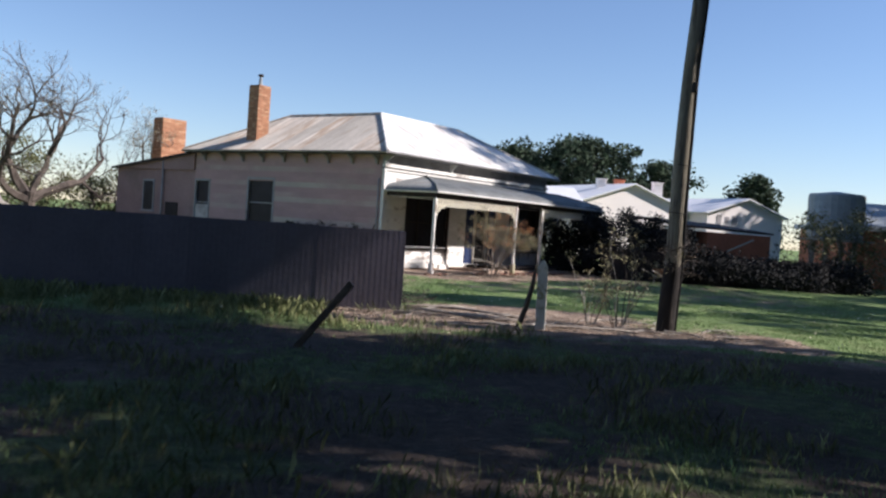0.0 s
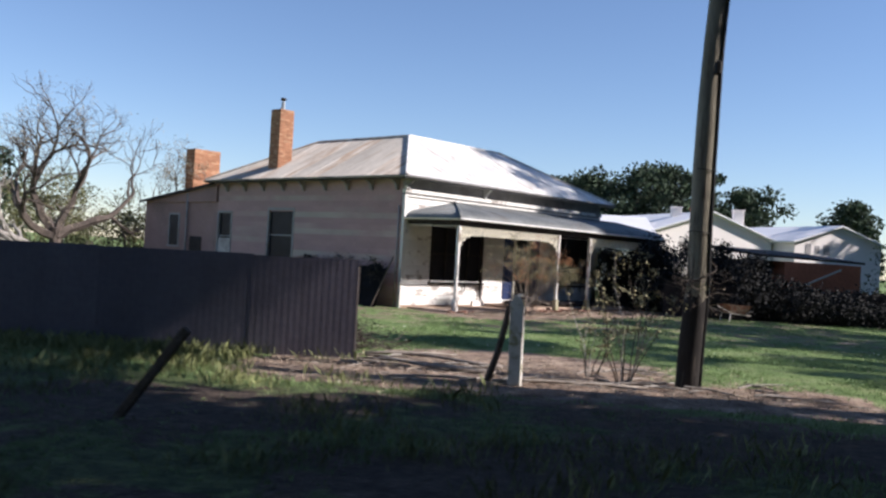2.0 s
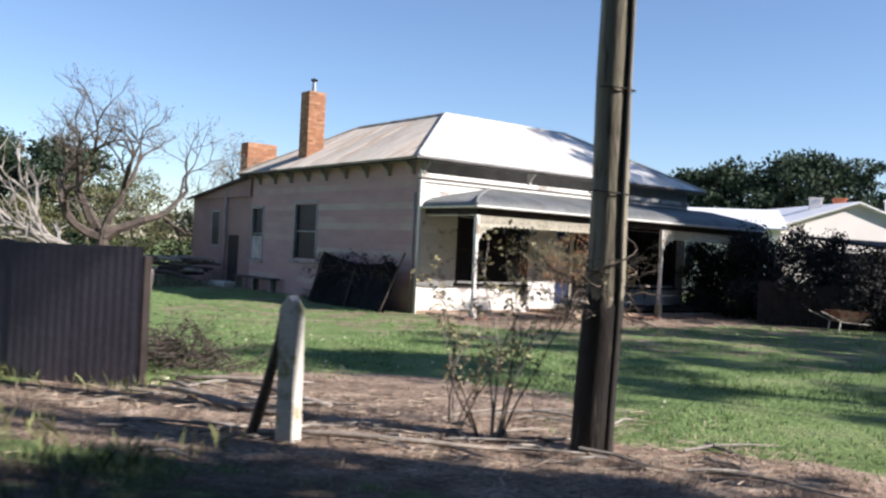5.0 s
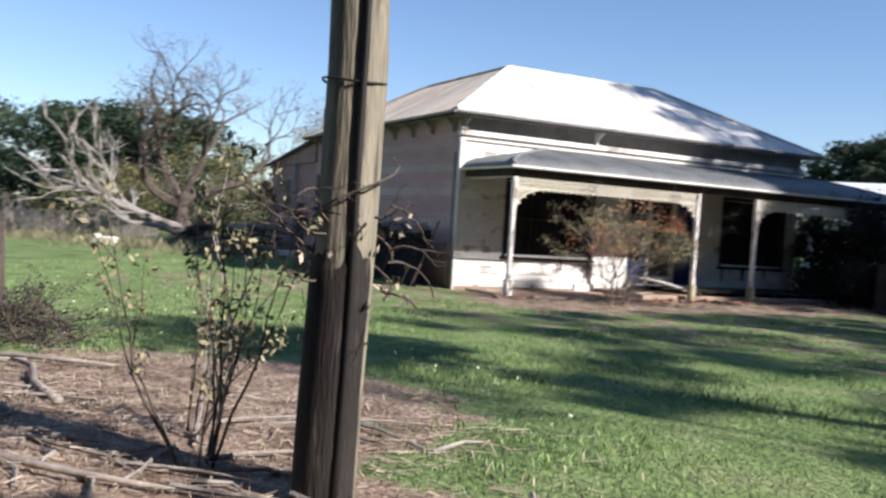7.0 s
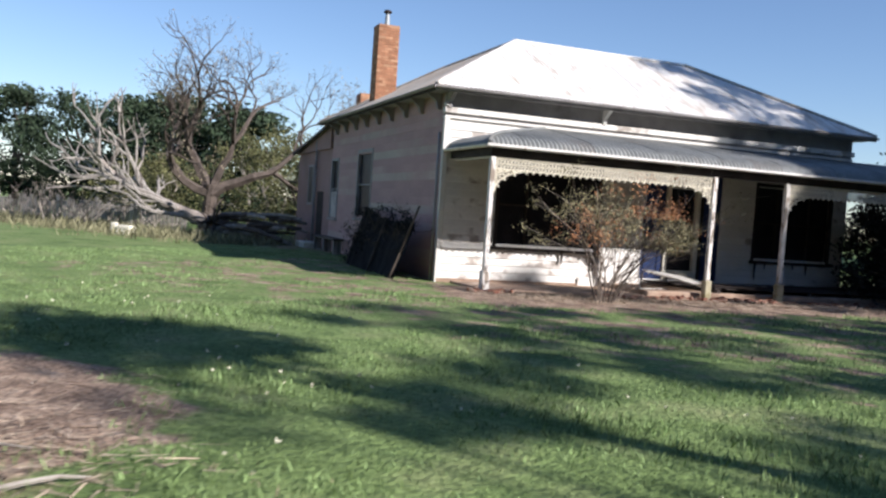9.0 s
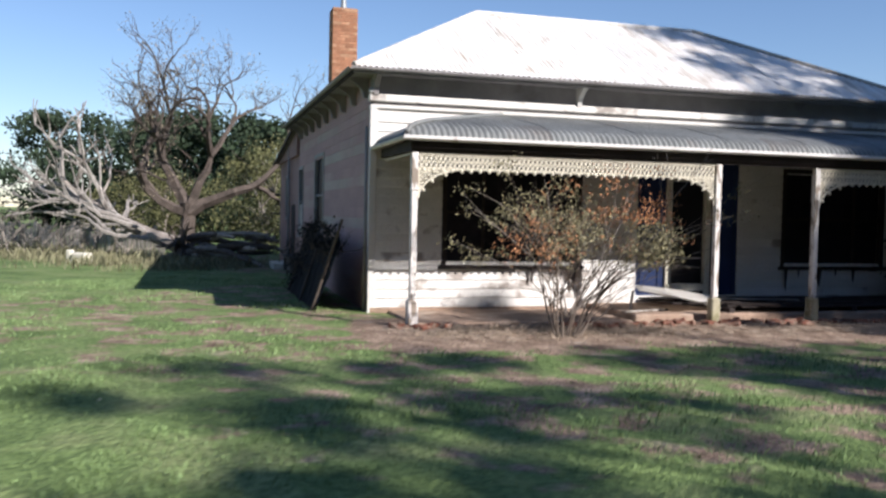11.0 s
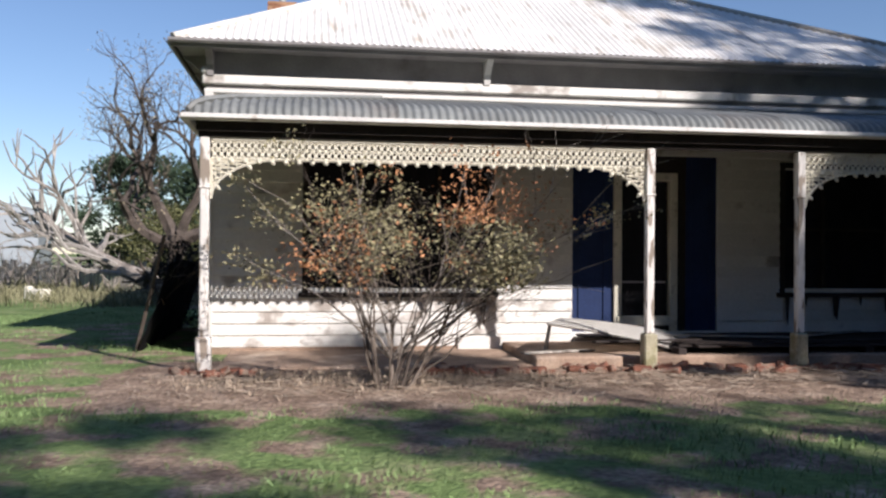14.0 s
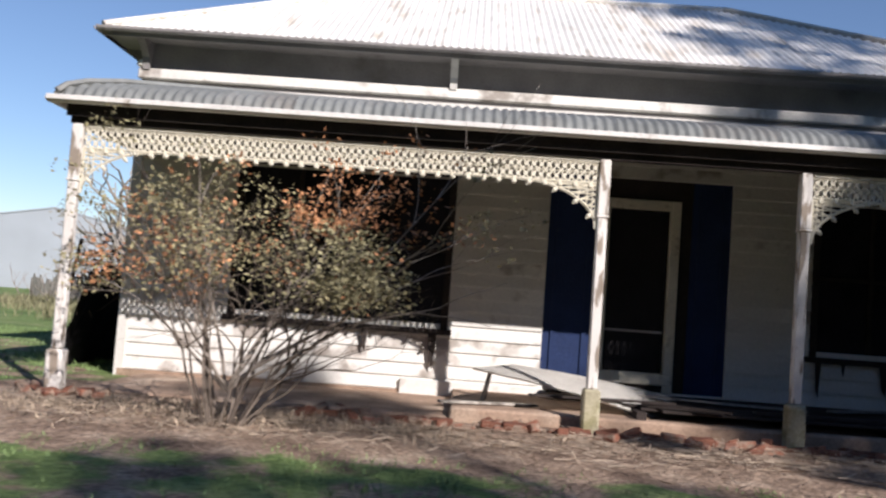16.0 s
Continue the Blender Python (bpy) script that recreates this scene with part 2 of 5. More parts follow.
FRONT_OPEN = [(1.8, 4.42, 0.85, 2.75), (5.66, 7.92, 0.25, 2.95), (9.0, 11.4, 0.85, 2.75)]
SIDE_OPEN = [(6.2, 7.7, 1.2, 3.12), (10.2, 11.1, 1.1, 2.97)]
wall("wall", "x", WY0, WX0, WX1, -0.1, 3.66, FRONT_OPEN, WHITE, boards=WHITE)
wall("wall", "y", WX0, WY0 + 0.12, WY1, -0.15, 4.2, SIDE_OPEN, PINK, boards=PINK, pitch=0.2, proud=0.017)
wall("wall", "y", WX1, WY0 + 0.12, WY1, -0.15, 4.2, [], WHITE, sign=-1)
wall("wall", "x", WY1, WX0 + 0.12, WX1 - 0.12, -0.15, 4.2, [], WHITE, sign=-1)
part("interior_floor", box(WX0 + 0.12, WY0 + 0.12, 0.1, WX1 - 0.12, WY1 - 0.12, 0.25), DARK, house)
part("interior_partition", box(WX0 + 0.12, 4.2, 0.25, WX1 - 0.12, 4.3, 4.15), GREY_SHADED, house)
part("ceiling_lining", box(WX0 + 0.12, WY0 + 0.12, 4.05, WX1 - 0.12, WY1 - 0.12, 4.12), GREY_SHADED, house)
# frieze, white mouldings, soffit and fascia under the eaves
# frieze, soffit and fascia are coloured grey to carry the eave shade
part("frieze_board", box(WX0 - 0.02, WY0 - 0.025, 3.66, WX1 + 0.02, WY0 + 0.07, 3.715), GREY_SHADED, house)
part("frieze_board", box(WX0 - 0.02, WY0 - 0.02, 3.845, WX1 + 0.02, WY0 + 0.1, 4.2), GREY_SHADED, house)
part("white_moulding", box(WX0 - 0.07, WY0 - 0.09, 3.715, WX1 + 0.07, WY0 + 0.08, 3.845, 0.014), WHITE, house, "white horizontal moulding")
part("white_moulding", box(WX0 - 0.05, WY0 - 0.05, 3.60, WX1 + 0.05, WY0 + 0.08, 3.66, 0.008), WHITE, house, "white horizontal moulding")
RX1, RY1 = 12.35, 11.62
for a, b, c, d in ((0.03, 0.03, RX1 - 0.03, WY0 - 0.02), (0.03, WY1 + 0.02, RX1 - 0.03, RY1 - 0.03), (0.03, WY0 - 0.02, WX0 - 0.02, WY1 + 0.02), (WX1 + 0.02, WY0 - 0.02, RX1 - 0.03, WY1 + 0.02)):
    part("soffit", box(a, b, 4.165, c, d, 4.19), GREY_SHADED, house)


def gutter(x0, y0, x1, y1, z, material, name="gutter"):
    """An open half-round gutter between two points."""
    bm, d = bmesh.new(), Vector((x1 - x0, y1 - y0, 0)).normalized()
    s = Vector((d.y, -d.x, 0))
    rows = []
    for p in (Vector((x0, y0, z)), Vector((x1, y1, z))):
        rows.append([bm.verts.new(p + s * (r * math.cos(t)) + Vector((0, 0, r * math.sin(t)))) for r in (0.055, 0.049) for t in (math.pi + math.pi * k / 6 for k in range(7))])
    for k in range(6):
        bm.faces.new((rows[0][k], rows[0][k + 1], rows[1][k + 1], rows[1][k]))
        bm.faces.new((rows[0][7 + k], rows[1][7 + k], rows[1][8 + k], rows[0][8 + k]))
    for k in (0, 6):
        bm.faces.new((rows[0][k], rows[1][k], rows[1][7 + k], rows[0][7 + k]))
    bmesh.ops.recalc_face_normals(bm, faces=bm.faces)
    return part(name, bm, material, house)


gutter(-0.05, -0.05, RX1, -0.05, 4.235, GREY_SHADED)
gutter(-0.05, RY1, -0.05, -0.05, 4.235, GREY_SHADED)
part("fascia", box(0, 0, 4.14, RX1, 0.03, 4.25), GREY_SHADED, house)
part("fascia", box(0, 0.03, 4.14, 0.03, RY1, 4.25), DARK, house)


def roof_sheets(name, width, limit, place, material, length_of=None, pitch=0.1, amp=0.014, sheet=0.8, levels=5):
    """Corrugated sheets side by side: place(s, r) gives the point at s along the eave and r up the slope; limit(s) is how far up the sheets reach."""
    n = int(math.ceil(width / sheet))
    for i in range(n):
        s0, s1 = i * sheet, min(width, (i + 1) * sheet + 0.04)
        bm, cols = bmesh.new(), []
        k = int((s1 - s0) / pitch * 6)
        lift = 0.004 * (i % 2)
        for j in range(k + 1):
            s = s0 + (s1 - s0) * j / k
            top = limit(min(max(s, 0.001), width - 0.001))
            if top < 0.02:
                cols.append(None)
                continue
            h = amp * math.cos(2 * math.pi * s / pitch) + lift
            cols.append([bm.verts.new(place(s, top * f, h)) for f in (j2 / (levels - 1) for j2 in range(levels))])
        for a, b in zip(cols, cols[1:]):
            if a and b:
                for f in range(levels - 1):
                    bm.faces.new((a[f], b[f], b[f + 1], a[f + 1]))
        if bm.faces:
            part(name, bm, material, house, smooth=True)
        else:
            bm.free()


RIDGE_Z, RUN = 6.06, 3.22
SL = (RIDGE_Z - EZ) / RUN
RR = 3.9                                           # run of the far hip
SR = (RIDGE_Z - EZ) / RR
roof_sheets("roof_sheet", RX1, lambda s: min(s, (RX1 - s) * RUN / RR, RUN), lambda s, r, h: (s, r, EZ + 0.02 + r * SL + h), IRON)
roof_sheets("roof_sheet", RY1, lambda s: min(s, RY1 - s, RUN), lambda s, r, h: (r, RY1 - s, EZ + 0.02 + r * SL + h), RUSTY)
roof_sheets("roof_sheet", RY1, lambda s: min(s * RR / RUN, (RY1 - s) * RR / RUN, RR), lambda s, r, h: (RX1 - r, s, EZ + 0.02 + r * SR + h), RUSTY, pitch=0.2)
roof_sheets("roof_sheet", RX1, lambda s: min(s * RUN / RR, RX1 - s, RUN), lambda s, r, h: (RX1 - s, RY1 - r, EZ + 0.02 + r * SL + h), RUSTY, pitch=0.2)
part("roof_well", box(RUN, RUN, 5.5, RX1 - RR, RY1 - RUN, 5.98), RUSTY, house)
A = [(0, 0), (RX1, 0), (RX1, RY1), (0, RY1)]
B = [(RUN, RUN), (RX1 - RR, RUN), (RX1 - RR, RY1 - RUN), (RUN, RY1 - RUN)]
for i in range(4):
    part("hip_capping", tube([(*A[i], EZ + 0.03), (*B[i], RIDGE_Z + 0.035)], [0.055, 0.055], 6), RUSTY if i else IRON, house)
    part("ridge_capping", tube([(*B[i], RIDGE_Z + 0.03), (*B[(i + 1) % 4], RIDGE_Z + 0.03)], [0.055, 0.055], 6), IRON if i == 0 else RUSTY, house)


def bracket(x, y, turn, material):
    bm = bmesh.new()
    pts = [(0, 0), (0, -0.36), (0.09, -0.34), (0.13, -0.2), (0.24, -0.1), (0.36, -0.03), (0.36, 0)]
    a = [bm.verts.new((-0.045, -p, z)) for p, z in pts]
    b = [bm.verts.new((0.045, -p, z)) for p, z in pts]
    bm.faces.new(a), bm.faces.new(b[::-1])
    for i in range(len(pts)):
        j = (i + 1) % len(pts)
        bm.faces.new((a[j], a[i], b[i], b[j]))
    bmesh.ops.recalc_face_normals(bm, faces=bm.faces)
    o = part("eave_bracket", bm, material, house, "carved timber eave bracket")
    o.matrix_basis = pose(x, y, 4.165, 0, 0, turn)


bracket(0.46, 0.40, 0, GREY_SHADED)
part("corner_knob", box(WX0 - 0.09, WY0 - 0.12, 3.85, WX0 + 0.06, WY0 + 0.0, 3.95, 0.03), WHITE, house)
bracket(4.35, 0.40, 0, WHITE)
for k in range(9):
    bracket(0.40, 0.75 + k * 1.22, -90, GREY_SHADED)


# windows and doors of the house
def window(name, axis, at, lo, hi, z0, z1, material, mullions=(), rails=(0.5,), sign=1):
    q = (lo + 0.02, at + sign * 0.065, z0, hi - 0.02, at + sign * 0.072, z1) if axis == "x" else (at + sign * 0.065, lo + 0.02, z0, at + sign * 0.072, hi - 0.02, z1)
    w = part(name, box(*q), GLASS_DARK, house, "dark window with dirty panes")
    f = 0.07

    def bar(a, z_a, b, z_b, d0=-0.035, d1=0.06, nm="window_frame"):
        q = (a, at + sign * d0, z_a, b, at + sign * d1, z_b) if axis == "x" else (at + sign * d0, a, z_a, at + sign * d1, b, z_b)
        part(nm, box(*q, 0.006), material, w)

    bar(lo - f, z0 - 0.02, lo + 0.02, z1 + f)
    bar(hi - 0.02, z0 - 0.02, hi + f, z1 + f)
    bar(lo + 0.02, z1 - 0.02, hi - 0.02, z1 + f)
    bar(lo - f - 0.05, z0 - 0.09, hi + f + 0.05, z0 - 0.02, -0.08, 0.08, "window_sill")
    for r in rails:
        zz = z0 + (z1 - z0) * r
        bar(lo + 0.02, zz - 0.025, hi - 0.02, zz + 0.025, 0.0, 0.05, "sash_rail")
    for r in mullions:
        xx = lo + (hi - lo) * r
        bar(xx - 0.025, z0, xx + 0.025, z1, -0.005, 0.055, "mullion")
    return w


window("window", "x", WY0, 1.8, 4.42, 0.85, 2.75, DARK, (0.28, 0.72))
window("window", "x", WY0, 9.0, 11.4, 0.85, 2.75, DARK, (0.28, 0.72))
window("window", "y", WX0, 6.2, 7.7, 1.2, 3.12, GREY_SHADED)
back_window = window("window", "y", WX0, 10.2, 11.1, 1.1, 2.97, GREY_SHADED)
part("boarded_sash", box(WX0 - 0.012, 10.24, 1.12, WX0 + 0.03, 11.06, 1.95, 0.006), PALEBOARD, back_window, "pale board over the lower sash")
for i, (x, w, d) in enumerate(((8.98, 0.08, 0.5), (9.3, 0.05, 0.22), (9.75, 0.14, 0.42), (10.2, 0.06, 0.2), (10.62, 0.09, 0.34))):
    part("torn_screen", slab([(x, WY0 - 0.095, 0.83), (x + w, WY0 - 0.1, 0.83), (x + w * 0.7, WY0 - 0.085, 0.83 - d), (x + w * 0.3, WY0 - 0.09, 0.83 - d * 0.8)], 0.006), DARK, house, "torn dark fly screen hanging below the sill")
for i, (x, w, d) in enumerate(((3.1, 0.05, 0.16), (3.42, 0.1, 0.34), (4.25, 0.12, 0.5))):
    part("torn_screen", slab([(x, WY0 - 0.095, 0.83), (x + w, WY0 - 0.1, 0.83), (x + w * 0.7, WY0 - 0.085, 0.83 - d), (x + w * 0.3, WY0 - 0.09, 0.83 - d * 0.8)], 0.006), DARK, house, "torn dark fly screen hanging below the sill")
# entrance: blue side panels, dark screen door in a cream frame
entry = part("door", box(6.44, WY0 + 0.05, 0.48, 7.15, WY0 + 0.09, 2.49, 0.004), BLACK, house, "dark screen door between blue panels")
for a, b in ((5.66, 6.30), (7.44, 7.92)):
    part("blue_panel", box(a, WY0 + 0.02, 0.25, b, WY0 + 0.08, 2.95), BLUE, entry, "blue painted timber panel")
    part("panel_stile", box(a + 0.16 * (b - a), WY0 - 0.002, 0.3, a + 0.24 * (b - a), WY0 + 0.02, 2.9), BLUE, entry)
    part("panel_stile", box(b - 0.24 * (b - a), WY0 - 0.002, 0.3, b - 0.16 * (b - a), WY0 + 0.02, 2.9), BLUE, entry)
part("door_recess", box(7.29, WY0 + 0.04, 0.25, 7.44, WY0 + 0.08, 2.62), DARK, entry)
part("door_threshold", box(6.30, WY0 + 0.0, 0.25, 7.29, WY0 + 0.1, 0.34), DARK, entry)
part("door_head", box(6.30, WY0 + 0.02, 2.62, 7.44, WY0 + 0.08, 2.95), DARK, entry)
for a, b in ((6.30, 6.42), (7.17, 7.29)):
    part("architrave", box(a, WY0 - 0.03, 0.25, b, WY0 + 0.1, 2.62, 0.008), CREAM, entry)
part("architrave", box(6.42, WY0 - 0.03, 2.5, 7.17, WY0 + 0.1, 2.62, 0.008), CREAM, entry)
part("door_rail", box(6.44, WY0 + 0.03, 0.97, 7.15, WY0 + 0.05, 1.0), GREY_SHADED, entry)
part("door_sill", box(6.34, WY0 - 0.06, 0.34, 7.26, WY0 + 0.12, 0.48, 0.01), CREAM, entry)

# ---- verandah ----
VX0, VX1 = 0.46, 13.2


VPROF = [Vector(p) for p in ((-1.98, 2.90), (-1.965, 2.97), (-1.90, 3.05), (-1.76, 3.125), (-1.5, 3.205), (-0.6, 3.39), (0.385, 3.585))]


def bullnose(s, r, h):
    """A point of the curled verandah roof: s along the front, r from the gutter (0) to the wall (1), h off the surface."""
    k = min(5, int(r * 6))
    a, b, f = VPROF[k], VPROF[k + 1], r * 6 - k
    d = (VPROF[min(k + 2, 6)] - VPROF[max(k - 1, 0)]).normalized()
    p = a.lerp(b, f)
    return (VX0 + s, p.x - d.y * h, p.y + d.x * h)


def reach(d):
    """How far up the curled profile a sheet goes that is cut d in from the gutter."""
    for k in range(6):
        a, b = VPROF[k].x - VPROF[0].x, VPROF[k + 1].x - VPROF[0].x
        if d < b:
            return (k + (d - a) / (b - a)) / 6
    return 1.0


def bullnose_end(s, r, h):
    """A point of the hipped end: s from the wall towards the front corner."""
    x, y, z = bullnose(0, r, h)
    return (VX0 + y - VPROF[0].x, 0.385 - s, z)


VRUN = VPROF[6].x - VPROF[0].x
roof_sheets("verandah_sheet", VX1 - VX0, lambda s: reach(s), bullnose, VIRON, amp=0.014, levels=9)
roof_sheets("verandah_sheet", VRUN, lambda s: reach(VRUN - s), bullnose_end, VIRON, amp=0.014, levels=9)
part("verandah_hip_capping", tube([(VX0 + p.x - VPROF[0].x, p.x, p.y + 0.02) for p in VPROF], [0.04] * 7, 6), VIRON, house)
gutter(VX0 - 0.025, WY0 - 0.03, VX0 - 0.025, -2.03, 2.915, GUTTER, "verandah_gutter")
gutter(VX0 - 0.05, -2.005, VX1, -2.005, 2.915, GUTTER, "verandah_gutter")
part("gutter_front", box(VX0 - 0.05, -2.068, 2.885, VX1, -2.055, 2.935, 0.004), GUTTER, house, "white painted gutter face")
# beams, ceiling and rafters coloured near black to carry the verandah's shade
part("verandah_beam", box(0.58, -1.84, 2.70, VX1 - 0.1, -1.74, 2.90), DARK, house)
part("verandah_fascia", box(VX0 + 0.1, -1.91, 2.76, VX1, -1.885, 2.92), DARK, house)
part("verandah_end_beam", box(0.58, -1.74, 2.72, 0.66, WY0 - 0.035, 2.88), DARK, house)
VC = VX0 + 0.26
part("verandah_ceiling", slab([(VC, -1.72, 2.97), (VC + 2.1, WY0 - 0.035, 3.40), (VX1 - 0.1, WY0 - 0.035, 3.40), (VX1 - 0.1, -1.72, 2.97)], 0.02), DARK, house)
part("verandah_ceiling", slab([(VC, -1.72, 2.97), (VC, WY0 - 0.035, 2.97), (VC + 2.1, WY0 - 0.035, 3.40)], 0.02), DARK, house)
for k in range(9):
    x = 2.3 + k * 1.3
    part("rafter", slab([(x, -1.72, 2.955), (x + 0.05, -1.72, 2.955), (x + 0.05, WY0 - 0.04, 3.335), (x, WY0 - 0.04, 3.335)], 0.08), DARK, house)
POSTS = (0.65, 5.98, 7.97, 13.05)


def post(x, base):
    y = -1.79
    p = part("verandah_post", box(x - 0.05, y - 0.05, 0.42, x + 0.05, y + 0.05, 2.70, 0.012), POSTPAINT, house, "flaking white square verandah post")
    part("post_block", box(x - 0.085, y - 0.085, -0.12, x + 0.085, y + 0.085, 0.42, 0.02), base, p)
    part("post_head", box(x - 0.054, y - 0.054, 2.14, x + 0.054, y + 0.054, 2.69, 0.008), POSTPAINT, p)
    part("collar", box(x - 0.062, y - 0.062, 2.11, x + 0.062, y + 0.062, 2.14, 0.008), POSTPAINT, p)


for x in POSTS:
    post(x, MOSSY if x > 1 else POSTPAINT)


# cast lace: one module, many panels on one mesh
def lace_module(w=0.30, h=0.205):
    bm = bmesh.new()

    def bar(a, b, r=0.011):
        tube([(a[0], 0, a[1]), (b[0], 0, b[1])], [r, r], 4, bm)

    bar((0, 0), (w, 0), 0.016)
    bar((0, -0.1), (w, -0.1), 0.008)
    bar((0, -h), (w, -h), 0.016)
    for i in range(4):
        x = w * i / 4
        for z0, z1 in ((0.0, -0.1), (-0.1, -h)):
            bar((x, z0), (x + w / 4, z1), 0.0115)
            bar((x + w / 4, z0), (x, z1), 0.0115)
        for zz in (-0.05, -0.152):
            tube([(x + w / 8, -0.012, zz), (x + w / 8, 0.012, zz)], [0.023, 0.023], 6, bm)
    for i in range(2):
        x = w * (i + 0.5) / 2
        tube([(x, 0, -h), (x, 0, -h - 0.014), (x, 0, -h - 0.04), (x, 0, -h - 0.055)], [0.012, 0.028, 0.028, 0.01], 7, bm)
    return finish("lace_panel", bm, CREAM)


def lace_bracket(side):
    """A quarter arch of cast lace in the corner of post and beam."""
    bm, R, Q = bmesh.new(), 0.80, 0.46

    def bar(a, b, r=0.011):
        tube([(side * a[0], 0, a[1]), (side * b[0], 0, b[1])], [r, r], 4, bm)

    arc = [(R - R * math.cos(t), -Q + Q * math.sin(t)) for t in (math.pi / 2 * k / 9 for k in range(10))]
    for a, b in zip(arc, arc[1:]):
        bar(a, b, 0.016)
    bar((0, 0), (0, -Q), 0.014)
    for i in range(1, 9):
        a = arc[i]
        bar((0, a[1]), a, 0.009)
        bar((a[0], 0), a, 0.009)
        if i < 8:
            bar((0, arc[i + 1][1]), (a[0] * 0.9, a[1]), 0.009)
    for i in range(2, 9, 2):
        a = arc[i]
        tube([(side * a[0], 0, a[1]), (side * (a[0] + 0.03), 0, a[1] - 0.03), (side * (a[0] + 0.055), 0, a[1] - 0.055)], [0.012, 0.026, 0.008], 6, bm)
    return finish("lace_bracket", bm, CREAM)


LACE, LB, RB = lace_module(), lace_bracket(1), lace_bracket(-1)
valance = part("lace_rail", box(0.72, -1.815, 2.672, 5.92, -1.775, 2.70), CREAM, house, "cream cast lace valance")
valance_2 = part("lace_rail", box(8.04, -1.815, 2.672, 12.98, -1.775, 2.70), CREAM, house, "cream cast lace valance")
for par, a, b in ((valance, 0.72, 5.92), (valance_2, 8.04, 12.98)):
    n = round((b - a) / 0.3)
    for i in range(n):
        o = part("lace_panel", LACE, None, par)
        o.location, o.scale = (a + (b - a) * i / n, -1.795, 2.66), ((b - a) / n / 0.3, 1, 1)
    part("lace_bracket", LB, None, par).location = (a, -1.795, 2.455)
    part("lace_bracket", RB, None, par).location = (b, -1.795, 2.455)
part("lace_rail", box(0.64, -1.73, 2.672, 0.66, WY0 - 0.1, 2.70), CREAM, house)

# verandah floor: bare earth at one end, boards and rubble at the other
part("verandah_slab", box(0.75, -1.55, -0.2, 4.6, WY0 - 0.035, 0.02, 0.02), EARTH, house, "brown earth fill of the verandah")
part("verandah_slab", box(4.6, -1.6, -0.2, 13.0, WY0 - 0.035, 0.12, 0.02), EARTH, house, "brown earth fill of the verandah")
rnd = random.Random(4)
rd_tilt = [rnd.uniform(-5, 5) for k in range(6)]
for i in range(12):
    y = -1.5 + i * 0.155
    x0 = 6.3 + rnd.random() * 0.5 if i < 9 else 5.7
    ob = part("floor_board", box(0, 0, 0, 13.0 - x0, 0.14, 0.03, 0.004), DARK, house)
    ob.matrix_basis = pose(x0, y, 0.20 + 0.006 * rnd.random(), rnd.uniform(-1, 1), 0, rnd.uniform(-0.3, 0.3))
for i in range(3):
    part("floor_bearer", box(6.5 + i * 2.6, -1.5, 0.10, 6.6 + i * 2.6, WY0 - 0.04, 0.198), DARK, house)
for i, (x, y, ln, a) in enumerate(((6.2, -1.2, 1.6, 12), (7.4, -0.6, 2.2, -8), (8.6, -1.35, 1.8, 5), (9.4, -0.3, 1.4, 30), (7.0, -1.45, 0.9, -25), (5.0, -1.2, 1.1, 20))):
    ob = part("broken_plank", box(-ln / 2, -0.06, 0, ln / 2, 0.06, 0.025, 0.004), PALING if i % 2 else DARK, house)
    ob.matrix_basis = pose(x, y, 0.26 if x > 6 else 0.13, rd_tilt[i], 0.5, a)
part("plinth_board", box(3.95, WY0 - 0.09, 0.0, 5.66, WY0 - 0.032, 0.2, 0.006), WHITE, house)
part("plinth_board", box(WX0, WY0 - 0.05, -0.12, 3.95, WY0 - 0.032, 0.06, 0.004), EARTH, house)
part("corner_stop", box(WX0 - 0.045, WY0 - 0.045, -0.15, WX0 + 0.08, WY0 + 0.05, 3.64, 0.006), WHITE, house)
part("downpipe", tube([(0.36, 0.62, -0.1), (0.36, 0.62, 3.3)], [0.028] * 2, 8), GREY_SHADED, house, smooth=True)

# ---- lean-to at the back ----
part("lean_to_wall", box(WX0, WY1 + 0.004, -0.2, WX0 + 0.12, 17.0, 3.40), LEANPINK, house)
part("lean_to_wall", box(WX0 + 0.12, 16.88, -0.2, 9.0, 17.0, 3.40), LEANPINK, house)
part("lean_to_gable", slab([(WX0, WY1 + 0.004, 3.40), (WX0, WY1 + 0.004, 4.12), (WX0, 17.0, 3.40)], -0.1), LEANPINK, house)
roof_sheets("lean_to_sheet", 9.0, lambda s: 5.75, lambda s, r, h: (0.2 + s, 17.15 - r, 3.42 + 0.128 * r + h), RUSTY, pitch=0.2)
part("lean_to_barge", slab([(0.18, 17.15, 3.34), (0.18, 17.15, 3.44), (0.18, WY1, 4.19), (0.18, WY1, 4.09)], 0.03), DARK, house)
lw = part("window", box(WX0 - 0.012, 14.15, 1.55, WX0 - 0.004, 14.85, 2.85), GLASS_DARK, house, "narrow dark lean-to window")
for a, b, c, d in ((14.07, 1.5, 14.15, 2.93), (14.85, 1.5, 14.93, 2.93), (14.15, 2.85, 14.85, 2.93), (14.0, 1.46, 15.0, 1.54)):
    part("window_frame", box(WX0 - 0.03, a, b, WX0 - 0.002, c, d), GREY_SHADED, lw)
ld = part("lean_to_door", box(WX0 - 0.02, 12.3, -0.1, WX0 - 0.002, 13.2, 1.95), DARK, house, "dark low door")
part("downpipe", tube([(0.33, 13.4, -0.1), (0.33, 13.4, 3.8)], [0.045, 0.045], 8), GREY_SHADED, house, smooth=True)


